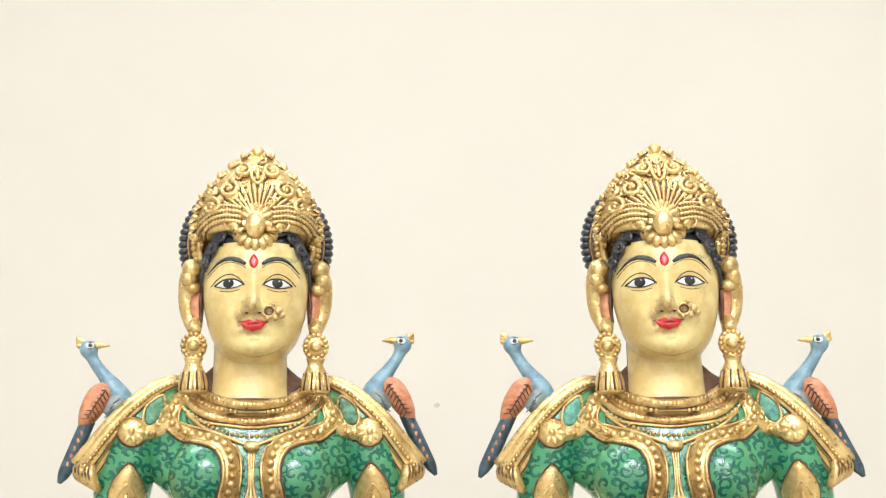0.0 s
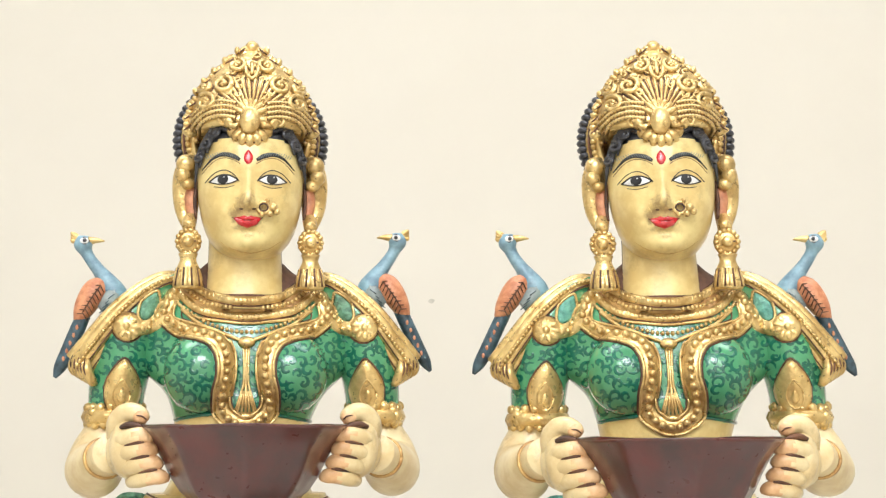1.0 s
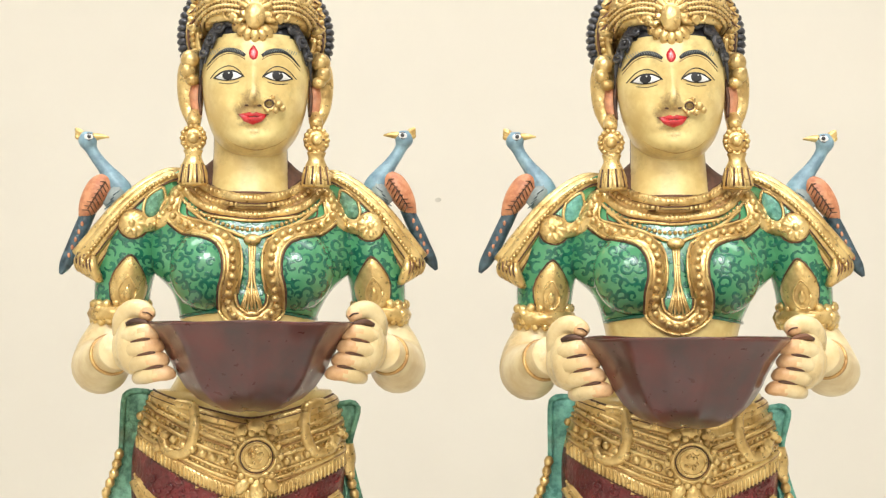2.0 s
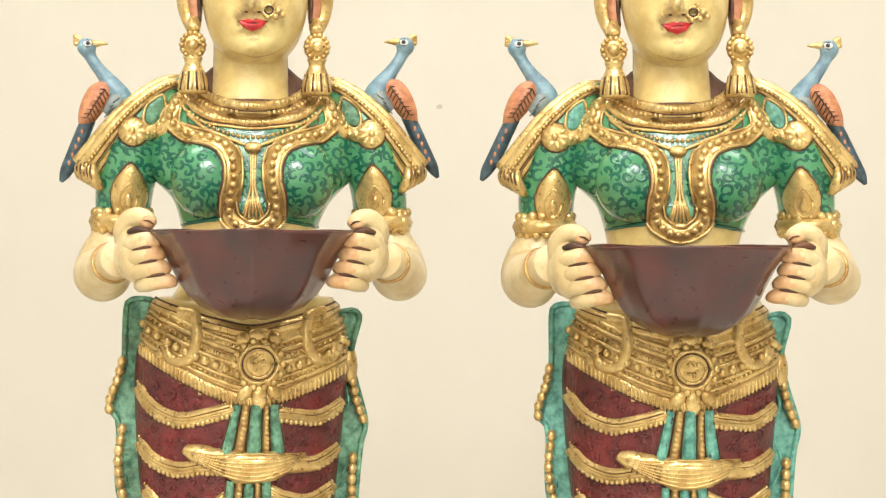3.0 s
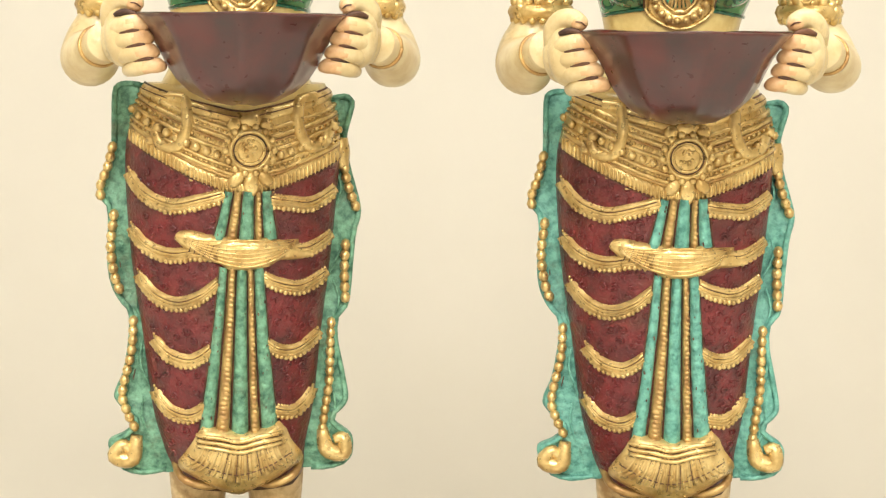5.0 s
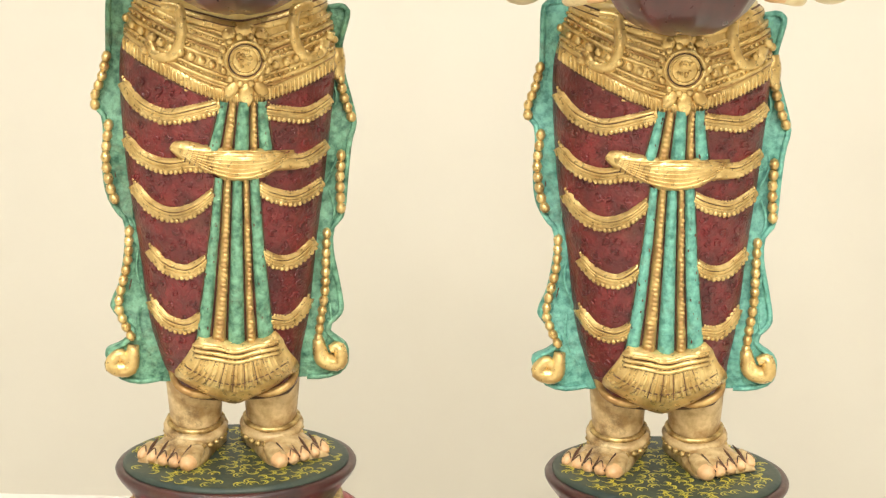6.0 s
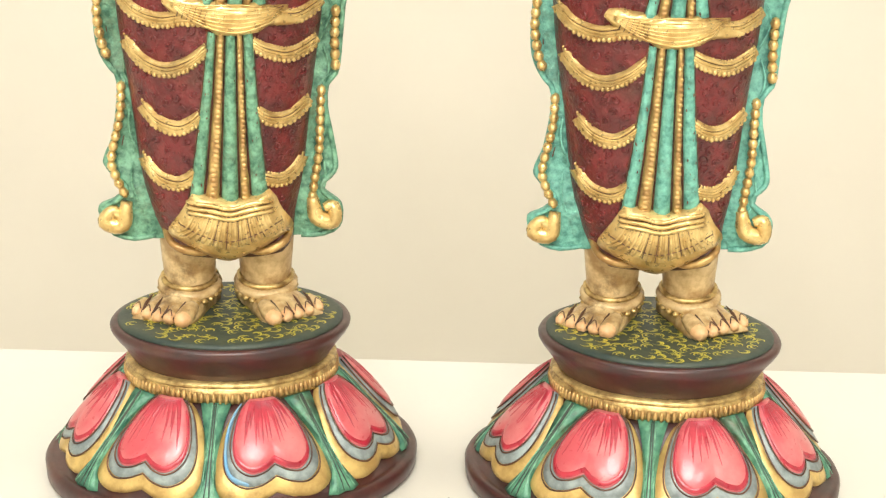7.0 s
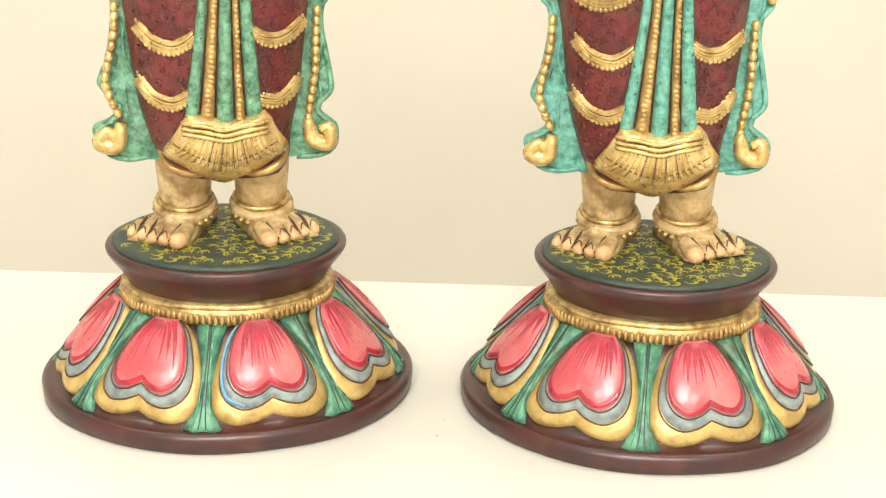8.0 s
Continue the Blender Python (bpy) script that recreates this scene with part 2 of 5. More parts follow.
def plaque(B, S, outline, high, mat, rings=4, lift=0.3):
    """A domed plate on the surface, with an outline of (x, z)."""
    n = len(outline)
    cx, cz = sum(p[0] for p in outline) / n, sum(p[1] for p in outline) / n
    v, f = [], []
    for i in range(rings + 1):
        s = (1.0, 0.97, 0.8, 0.5, 0.2)[i] if rings == 4 else 1 - i / (rings + 0.6)
        h = -0.8 if i == 0 else lift + high * math.sqrt(max(0, 1 - s * s))
        for x, z in outline:
            p, nn = S.at(cx + (x - cx) * s, cz + (z - cz) * s)
            v.append(p + nn * h)
    for i in range(rings):
        f += [(i * n + j, i * n + (j + 1) % n, (i + 1) * n + (j + 1) % n, (i + 1) * n + j) for j in range(n)]
    f.append(tuple(range(rings * n, rings * n + n)))
    B.add(v, f, mat)


def oval(cx, cz, rx, rz, n=20, turn=0.0, tip=0.0):
    """An outline; tip draws its upper end to a point."""
    out = []
    for j in range(n):
        a = 2 * math.pi * j / n
        x, z = rx * math.cos(a), rz * math.sin(a)
        if tip and z > 0:
            x *= 1 - tip * (z / rz) ** 1.5
        c, s = math.cos(turn), math.sin(turn)
        out.append((cx + c * x - s * z, cz + s * x + c * z))
    return out


def arc(cx, cz, r, a0, a1, n=6, grow=0.0):
    return [(cx + (r * (1 + grow * i / n)) * math.cos(radians(a0 + (a1 - a0) * i / n)), cz + (r * (1 + grow * i / n)) * math.sin(radians(a0 + (a1 - a0) * i / n))) for i in range(n + 1)]


def spiral(cx, cz, r, a0, turns, shrink=0.25, n=14):
    return [(cx + r * (1 - (1 - shrink) * i / n) * math.cos(radians(a0) + turns * 2 * math.pi * i / n), cz + r * (1 - (1 - shrink) * i / n) * math.sin(radians(a0) + turns * 2 * math.pi * i / n)) for i in range(n + 1)]


def part(name, B, parent, label="", smooth=True):
    ob = new(name, B.mesh(name, smooth))
    ob.parent = parent
    return tagged(ob, label) if label else ob


def slab(name, lo, hi, mat, bevel=0.0):
    """A wall, floor or board between two corners, in metres."""
    bm = bmesh.new()
    bmesh.ops.create_cube(bm, size=1)
    for v in bm.verts:
        v.co = Vector([(a + b) / 2 + (b - a) * c for a, b, c in zip(lo, hi, v.co)])
    if bevel:
        bmesh.ops.bevel(bm, geom=bm.edges[:], offset=bevel, segments=3, affect="EDGES")
    me = bpy.data.meshes.new(name)
    bm.to_mesh(me)
    bm.free()
    me.materials.append(M[mat])
    return new(name, me)


# ---- the room ----
tagged(slab("wall_north", (-3.5, 1.3, -0.75), (3.5, 1.45, 2.35), "wall"), "plain cream-painted wall behind the display table", "wall", kind="structure")
tagged(slab("wall_south", (-3.5, -3.65, -0.75), (3.5, -3.5, 2.35), "wall"), "plain cream-painted wall of the showroom", "wall", kind="structure")
tagged(slab("wall_west", (-3.65, -3.65, -0.75), (-3.5, 1.45, 2.35), "wall"), "plain cream-painted side wall of the showroom", "wall", kind="structure")
tagged(slab("wall_east", (3.5, -3.65, -0.75), (3.65, 1.45, 2.35), "wall"), "plain cream-painted side wall of the showroom", "wall", kind="structure")
tagged(slab("ceiling", (-3.65, -3.65, 2.35), (3.65, 1.45, 2.5), "ceiling"), "white-painted flat ceiling of the showroom", "ceiling", kind="structure")
tagged(slab("floor", (-3.65, -3.65, -0.9), (3.65, 1.45, -0.75), "floor"), "beige tiled floor of the showroom", "floor", kind="structure")


def display_table():
    root = new("display_table")
    root.location = (0, 0, -0.75)
    for name, lo, hi, mat, bev in [("tabletop", (-1.5, -0.62, 0.71), (1.5, 0.27, 0.75), "table", 0.003)] + [
            ("leg", (x - 0.03, y - 0.03, 0), (x + 0.03, y + 0.03, 0.708), "table", 0.003) for x in (-1.4, 1.4) for y in (-0.55, 0.2)]:
        ob = slab(name, lo, hi, mat, bev)
        ob.parent = root
    return tagged(root, "white laminate display table standing before a cream wall", "table")


TABLE = display_table()


def mark(name, parent, x, y, z, rx, rz, flat, label):
    """A small scuff, a hair proud of the surface that it is on."""
    B = Build()
    v = []
    for j in range(12):
        a = 2 * math.pi * j / 12
        k = 1 + 0.35 * noise.noise((x * 9 + math.cos(a), z * 9 + math.sin(a), y))
        p = (rx * k * math.cos(a), rz * k * math.sin(a))
        v.append((x + p[0], y + p[1], z) if flat else (x + p[0], y, z + p[1]))
    B.add(v, [tuple(range(12))] if flat else [tuple(reversed(range(12)))], "speck")
    ob = part(name, B, parent, label)
    ob.matrix_parent_inverse = parent.matrix_basis.inverted()
    return ob


mark("scuff", bpy.data.objects["wall_north"], -93, 1299.5, 818, 5.0, 3.6, False, "faint grey scuff")
for sx, sy, r in ((-20, -92, 1.6), (-14, -60, 1.0), (-398, -150, 1.2)):
    mark("speck", TABLE, sx, sy, 0.4, r, r, True, "small dark speck")


# ---- lotus pedestal ----
def lathe(B, prof, mat, n=72, sy=0.88, wob=0.0):
    rings = []
    for r, z in prof:
        rings.append([((r + wob * noise.noise((math.cos(2 * math.pi * j / n) * 2, math.sin(2 * math.pi * j / n) * 2, z * 0.02))) * math.cos(2 * math.pi * j / n),
                       sy * (r + wob * noise.noise((math.cos(2 * math.pi * j / n) * 2, math.sin(2 * math.pi * j / n) * 2, z * 0.02))) * math.sin(2 * math.pi * j / n), z) for j in range(n)])
    skin(B, rings, mat)


class Dome:
    """The flank of the pedestal: (u, t) is a share of an eighth of a turn about a0, and the way down from the collar."""

    def __init__(self, a0):
        self.a0 = a0
        self.prof = [Vector((r, 0, z)) for r, z in spline([(90, 91), (98, 82), (110, 69), (124, 54), (138, 39), (149, 26), (156, 16)], 8)]

    def at(self, u, t, lift=0.0):
        k = max(0.0, min(0.999, t)) * (len(self.prof) - 1)
        i = int(k)
        p, q = self.prof[i], self.prof[i + 1]
        c, d = p.lerp(q, k - i), (q - p).normalized()
        a = self.a0 + u * math.pi / 8
        out = Vector((math.sin(a), -0.88 * math.cos(a), 0))
        n = (out * -d.z + Vector((0, 0, d.x))).normalized()
        return Vector((out.x * c.x, out.y * c.x, c.z)) + n * lift, n


class OnDome:
    """A raised piece on the flank, met from outside."""

    def __init__(self, dome, B):
        self.dome, self.tree = dome, B.surface()

    def at(self, u, t, lift=0.0):
        p, n = self.dome.at(u, t)
        q, m, _, _ = self.tree.ray_cast(p + n * 40, -n, 60)
        return (p + n * (5 + lift), n) if q is None else (q + n * lift, n)


def heart(s=1.0, wide=0.9, low=0.93):
    """The outline of a lotus petal with a notched foot."""
    half = [(0.40, 0.04), (0.60, 0.16), (0.79, 0.32), (0.91, 0.48), (0.98, 0.64), (0.96, 0.79), (0.82, 0.92), (0.56, 1.0), (0.28, 0.975), (0.10, 0.925)]
    pts = spline(half, 3)
    loop = [(0.0, 0.04)] + [(u * wide, t * low) for u, t in pts] + [(0.0, 0.895 * low)] + [(-u * wide, t * low) for u, t in reversed(pts)]
    return [(u * s, 0.03 + (t - 0.03) * (1 - (1 - s) * 0.52)) for u, t in loop]


def lotus_pedestal(m, tilt, blue_petal, label):
    root = new("lotus_pedestal")
    root.matrix_basis = m
    B = Build()
    lathe(B, [(163, 0), (166.5, 3), (167, 13), (164.5, 17.5), (160, 18.5), (156, 17), (149, 25), (138, 38), (124, 53), (110, 68), (98, 81), (90, 90)], "base", wob=2.0)
    part("base", B, root, "dark maroon lacquered base with worn rim")
    for k in range(8):
        S = Dome(radians(tilt + 22.5 + 45 * k))
        B = Build()
        plaque(B, S, heart(1.0, 0.99, 0.91), 6.5, "gilt", lift=1.5)
        petal = part("petal", B, root, "gold-edged lotus petal with a pink heart")
        B = Build()
        plaque(B, S, heart(0.83, 0.95, 0.845), 3.0, "grey", lift=7.2)
        for size, lift in ((0.84, 10.2), (0.72, 14.4)):
            edge = heart(size, 0.95, 0.845 if size > 0.8 else 0.80)[2:-1]
            line(B, S, [(u, t, 0.7) for u, t in edge], 0.7, "brown", 1, lift)
        if k == blue_petal:
            ribbon(B, S, [(-0.44, 0.10, 0.02), (-0.66, 0.28, 0.035), (-0.75, 0.49, 0.04), (-0.68, 0.67, 0.03), (-0.42, 0.755, 0.015)], 0.03, 10.8, "sea")
        part("inlay", B, petal, "blue-grey painted band")
        B = Build()
        plaque(B, S, heart(0.70, 0.95, 0.80), 6.5, "pink", lift=8.6)
        T = OnDome(S, B)
        part("heart", B, petal, "glossy pink enamel heart")
        B = Build()
        for j in range(15):
            u = -0.42 + 0.06 * j + random.uniform(-0.015, 0.015)
            end = 0.26 + random.uniform(0.0, 0.22) + 0.12 * abs(u)
            w = random.uniform(0.022, 0.042)
            ribbon(B, T, [(u * 0.58, 0.10, w), (u * 0.9, 0.5 * (0.10 + end), w * 0.8), (u * 1.1, end, w * 0.1)], w, 0.35, "stroke", 3)
        rim_path = [(u * 0.95, t * 0.975) for u, t in heart(0.70, 0.95, 0.80)[6:-6]]
        ribbon(B, T, [(u, t, 0.035) for u, t in rim_path], 0.04, 0.3, "stroke", 1)
        part("brushwork", B, petal, "crimson brush strokes")
    for k in range(8):
        S = Dome(radians(tilt + 45 * k))
        B = Build()
        half = [(0.36, 0.03), (0.20, 0.24), (0.11, 0.54), (0.13, 0.80), (0.27, 0.97)]
        plaque(B, S, [(0, 0.02)] + half + [(0.13, 1.02), (0.0, 0.985), (-0.13, 1.02)] + [(-u, t) for u, t in reversed(half)], 4.0, "leaf", lift=2.0)
        for u in (-0.6, -0.2, 0.2, 0.6):
            line(B, S, [(u * 0.10, 0.06, 0.5), (u * 0.09, 0.4, 0.6), (u * 0.14, 0.75, 0.6), (u * 0.26, 0.97, 0.4)], 0.6, "bottle" if abs(u) < 0.5 else "teal", lift=9.5)
        part("leaf", B, root, "ribbed green leaf between two petals")
    B = Build()
    lathe(B, [(86, 88), (92, 89), (94, 93), (94, 99), (91, 103), (86, 108)], "patina", wob=1.5)
    n = 112
    for j in range(n):
        a = 2 * math.pi * j / n
        t = Vector((math.cos(a), 0.9 * math.sin(a), 0))
        ball(B, (t.x * 93.2, t.y * 93.2, 95.5 + 1.0 * math.sin(5 * a)), (2.2, 2.6, 5.0), "ochre", 6, 4, Matrix.Rotation(a + math.pi / 2, 3, "Z"))
    lathe(B, [(87, 101.5), (91.5, 102), (93.5, 104), (92, 106.5), (86, 108)], "patina", wob=2.5)
    part("collar", B, root, "gold ribbed collar")
    B = Build()
    lathe(B, [(85, 105), (88, 109), (91, 114), (96, 121.5), (102, 129), (105, 134), (105.5, 137), (104, 139.5), (101, 140), (90, 139)], "base", wob=0.8)
    part("rim", B, root, "maroon flared rim")
    B = Build()
    lathe(B, [(99, 138), (99, 141.5), (97, 143.3), (93, 144), (40, 144), (4, 144)], "bottle")
    plate = part("plate", B, root, "bottle-green painted top")
    B = Build()
    pts = []
    tries = 0
    while len(pts) < 170 and tries < 12000:
        tries += 1
        a, r = random.uniform(0, 2 * math.pi), 90 * math.sqrt(random.random())
        p = (r * math.cos(a), 0.9 * r * math.sin(a))
        if all((p[0] - q[0]) ** 2 + (p[1] - q[1]) ** 2 > 66 for q in pts):
            pts.append(p)
    for x, y in pts:
        a0, s = random.uniform(150, 260), random.choice((-1, 1))
        for r, w, t0 in ((6.2, 0.85, 0), (3.3, 0.75, 60)):
            arcp = spiral(x, y, r, a0 + t0, s * 0.62, 0.6, 9)
            v = []
            for i, (px, py) in enumerate(arcp):
                h = w * math.sin(math.pi * (i + 0.4) / 10)
                d = Vector((px - x, py - y)).normalized()
                v += [(px - d.x * h, py - d.y * h, 144.4), (px + d.x * h, py + d.y * h, 144.4)]
            B.add(v, [(2 * i, 2 * i + 1, 2 * i + 3, 2 * i + 2) for i in range(9)], "yellow")
    part("scrollwork", B, plate, "yellow brush-painted scrolls")
    return tagged(root, label, "pedestal", "pair of pedestals")


# ---- the figure: one cast and painted mesh ----
def fin(B, s, outer, inner, mat):
    """A flat wavy scarf end beside the skirt; outer: rows of x, z from the top."""
    zs = []
    outer = [tuple(p) for p in spline(outer, 4)]
    for (x0, z0), (x1, z1) in zip(outer, outer[1:]):
        k = max(1, int(math.hypot(x1 - x0, z1 - z0) / 3.0))
        zs += [(x0 + (x1 - x0) * i / k, z0 + (z1 - z0) * i / k) for i in range(k)]
    zs.append(outer[-1])
    rings = []
    for i, (x, z) in enumerate(zs):
        xi = inner(z)
        y = 16 + 3 * math.sin(z * 0.07)
        w = 3.0 * noise.noise((s, z * 0.05, 3))
        ring = [(xi, y - 6), (xi + (x - xi) * 0.4, y - 7 + w), (xi + (x - xi) * 0.75, y - 5 - w), (x - (x - xi) * 0.07, y - 7), (x, y - 3), (x, y + 5), (x - (x - xi) * 0.08, y + 8), (xi, y + 8)]
        rings.append([(s * a, b, z) for a, b in ring])
    skin(B, rings, mat)
    tube(B, [(*r[3], 2.4) for r in rings[::2]], mat, 7, 1)
    tube(B, [(r[2][0], r[2][1] + 1.0, r[2][2], 0.8) for r in rings[::3]], "brown", 5, 1)


def rope(B, path, r, mat):
    """Chunky beads threaded on a line of x, y, z."""
    pts = spline(path, 30)
    last = None
    for i, p in enumerate(pts):
        if last is None or np.linalg.norm(p - last) > r * 1.5:
            d = Vector(pts[min(i + 1, len(pts) - 1)] - pts[max(i - 1, 0)])
            ball(B, p, (r * random.uniform(1.0, 1.25), r * 0.8, r * 0.95), mat, 7, 4, d.to_track_quat("Z", "Y").to_matrix())
            last = p


def statue(m, scarf, drop, label):
    B = Build()
    X0 = 6.0
    # skirt over two legs
    def legs(p, a):
        x, y, z = p
        k = max(0.0, min(1.0, (470 - z) / 120))
        return (x, y + (3.0 * k * math.exp(-((x - 1) / 12) ** 2) if y < 10 else 0), z)

    loft(B, [(0, 22, 198, 50, 32, 30), (-1, 20, 214, 56, 42, 32), (-4, 18, 236, 61, 49, 37), (-5, 16, 270, 68, 54, 41), (-5, 13, 338, 75, 61, 45), (-5, 10, 405, 83, 64, 46), (-3, 8, 480, 88, 68, 50), (-1, 6, 515, 85, 66, 48), (0, 5, 548, 73, 56, 44)],
         lambda x, y, z: "ivory" if z > 525 + 21 * (abs(x - 6) / 80) ** 1.3 and y < 0 else "gold" if z > 462 + 42 * (abs(x - 5) / 90) ** 1.3 - (11 if x > 5 else 0) * abs(x - 5) / 90 else ("brown" if z < 207 else "maroon"), 64, 7, legs)
    S = Front(B)
    # relief scrolls on the cloth
    pts, tries = [], 0
    while len(pts) < 210 and tries < 8000:
        tries += 1
        x, z = random.uniform(-80, 80), random.uniform(225, 478)
        if abs(x - 3) > 20 and S.solid(x, z, 6) and all((x - a) ** 2 + (z - b) ** 2 > 72 for a, b in pts):
            pts.append((x, z))
    for x, z in pts:
        line(B, S, [(a, b, 1.0) for a, b in spiral(x, z, random.uniform(2.8, 4.4), random.uniform(0, 360), random.choice((-0.8, 0.8)), 0.35, 6)], 1.0, "maroon", 1, 0.35)
        for k in range(4):
            p, nn = S.at(x + random.uniform(-5, 5), z + random.uniform(-5, 5), 0.1)
            ball(B, p, 0.8, "maroon", 5, 3)
    # swags on either leg
    swags = [[(-86, 474), (-73, 459), (-52, 451), (-30, 455), (-9, 461)], [(25, 456), (42, 453), (60, 451), (79, 460)],
             [(-85, 428), (-73, 416), (-53, 410), (-32, 413), (-12, 412)], [(24, 412), (42, 413), (58, 413), (76, 421)],
             [(-80, 389), (-67, 375), (-49, 369), (-31, 375), (-15, 388)], [(20, 392), (33, 385), (51, 381), (72, 389)],
             [(-68, 335), (-56, 324), (-41, 320), (-31, 324), (-21, 332)], [(21, 336), (35, 327), (50, 327), (66, 337)],
             [(-69, 288), (-58, 275), (-43, 271), (-33, 275), (-25, 283)], [(27, 276), (43, 272), (54, 277), (62, 286)]]
    for sw in swags:
        ribbon(B, S, [(x, z, 4.6 + 1.6 * math.sin(math.pi * (i + 0.6) / (len(sw) + 0.2)) + random.uniform(-0.4, 0.4)) for i, (x, z) in enumerate(sw)], 6.2, 3.8, "gold")
        T = Front(B)
        for dz, r in ((3.2, 1.2), (0.6, 1.0), (-1.8, 0.8)):
            line(B, T, [(x, z + dz + random.uniform(-0.4, 0.4), r) for x, z in sw], r, "gold", lift=0.35)
        line(B, T, [(x, z + 1.9, 0.4) for x, z in sw], 0.4, "brown", lift=0.1)
        for x, z in walk_along([(x, z - 5.2) for x, z in sw], 3.9):
            p, nn = S.at(x, z, 1.6)
            ball(B, p, (2.3 * random.uniform(0.8, 1.1), 2.0, 2.5 * random.uniform(0.8, 1.2)), "gold", 7, 5)
        for x, z in walk_along([(x, z + 5.0) for x, z in sw], 2.6):
            p, nn = S.at(x, z, 0.9)
            ball(B, p, (1.3, 1.1, 1.5), "gold", 5, 4)
    # hanging sash in five stripes
    for i, (a, b, mt) in enumerate(((-1.0, -0.64, scarf), (-0.64, -0.22, "ochre"), (-0.22, 0.27, scarf), (0.27, 0.57, "ochre"), (0.57, 1.0, scarf))):
        c, h, fit = (a + b) / 2, (b - a) / 2, 0.82 if mt == "ochre" else 1.0
        for z0, z1, w0, w1, x0, x1 in ((464, 424, 18, 25, 9, 6), (402, 258, 17, 31.5, 3, -0.5)):
            k = 1.0 if z0 > 450 else 1.25
            mid = x0 + (x1 - x0) * .5 + c * (w0 + (w1 - w0) * 0.44)
            ribbon(B, S, [(x0 + c * w0, z0, h * w0 * fit), (mid, (z0 + z1) / 2, h * (w0 + (w1 - w0) * 0.44) * fit), (x1 + c * w1, z1 - (8 if i == 2 else 2 if mt == "ochre" else 0), h * w1 * fit)], 3, (6.6 if i == 2 else (6.4 if mt == "ochre" else 5.4)) * k, mt, 10)
            if mt == "ochre":
                for q in range(int((z0 - z1) / 4.2)):
                    t = (q + 0.5) * 4.2 / (z0 - z1)
                    w = w0 + (w1 - w0) * t
                    p, nn = S.at(x0 + (x1 - x0) * t + c * w + random.uniform(-0.5, 0.5), z0 + (z1 - z0) * t, 6.1 * k)
                    ball(B, p, (h * w * random.uniform(0.5, 0.7), 0.9, 1.9), "ochre", 7, 4, Matrix.Rotation(0.25, 3, "Y"))
            else:
                for q in range(5 if z0 > 450 else 22):
                    t = random.random()
                    w = w0 + (w1 - w0) * t
                    p, nn = S.at(x0 + (x1 - x0) * t + (c + h * random.uniform(-0.6, 0.6)) * w, z0 + (z1 - z0) * t, 4.6 * k)
                    ball(B, p, (0.8, 1.2, 1.6), "brown" if q % 3 else scarf, 5, 4)
    for c in (-1.02, -0.64, -0.22, 0.27, 0.57, 1.02):
        line(B, S, [(3 + c * 17, 402), (1.2 + c * 23.4, 330), (-0.5 + c * 31.5, 258)], 0.6, "brown", lift=4)
        line(B, S, [(9 + c * 18, 464), (6 + c * 25, 424)], 0.6, "brown", lift=4)
    # bow across the sash
    ribbon(B, S, [(-46, 427, 4), (-38, 424, 8), (-22, 418, 11), (-6, 414, 13)], 8, 7, "gold", 8)
    ribbon(B, S, [(16, 413, 13), (32, 414, 9), (45, 411, 6), (56, 409, 3)], 8, 6, "gold", 8)
    plaque(B, S, [(-20, 420), (-6, 426), (8, 424), (22, 426), (33, 418), (36, 410), (24, 402), (8, 399), (-8, 400), (-18, 408)], 6, "gold", lift=6)
    T = Front(B)
    for k in range(-3, 4):
        line(B, T, [(-42, 424 + k * 0.6, 0.3), (-20, 416 + k * 2.4, 0.7), (6, 413 + k * 3.6, 0.8), (30, 415 + k * 2.4, 0.7), (49, 420 + k * 0.5, 0.3)], 0.7, "gold", lift=0.5)
    for k in range(6):
        line(B, T, [(-34 + 4 * k, 426 - 1.4 * k, 0.3), (-38 + 4 * k, 414 - 1.0 * k, 0.5)], 0.5, "brown", lift=0.2)
    # fluted hem
    hem = [(-29, 266), (-12, 262), (3, 259), (19, 262), (32, 266), (39, 250), (47, 231), (33, 221), (15, 211), (-2, 204), (-18, 211), (-33, 220), (-47, 230), (-39, 247)]
    plaque(B, S, [tuple(p) for p in spline(hem + hem[:1], 3)[:-1]], 9, "gold", lift=8)
    T = Front(B)
    for k in range(-8, 9):
        u = k / 8
        line(B, T, [(1 + u * 28, 247 + 4 * u * u, 1.4), (u * 35, 231 + 4 * u * u, 1.9), (-1 + u * 43, 212 + 17 * abs(u), 1.7)], 1.7, "gold", lift=-0.45)
        u = (k + 0.5) / 8
        if k < 8 and k % 2:
            line(B, T, [(1 + u * 28, 247 + 4 * u * u, 0.3), (-1 + u * 43, 213 + 17 * abs(u), 0.45)], 0.4, "brown", lift=0.1)
    line(B, T, [(-42, 238), (-22, 228), (-1, 222), (21, 228), (43, 238)], 0.5, "brown", lift=0.6)
    for dz in (0, 4.5, 9):
        line(B, T, [(-34, 252 + dz - 3), (-16, 247 + dz), (1, 243 + dz), (18, 247 + dz), (35, 252 + dz - 3)], 1.9, "gold", lift=0.4)
        line(B, T, [(-34, 249.6 + dz - 3), (-16, 244.6 + dz), (1, 240.6 + dz), (18, 244.6 + dz), (35, 249.6 + dz - 3)], 0.4, "brown", lift=0.2)
    # gold under-hem
    tube(B, [(-56, 14, 224, 3), (-48, -18, 214, 3.5), (-28, -20, 207, 3.5), (-10, -12, 207, 2.5)], "ochre", 10)
    tube(B, [(52, 14, 226, 3), (46, -18, 216, 3.5), (28, -20, 207, 3.5), (10, -12, 207, 2.5)], "ochre", 10)
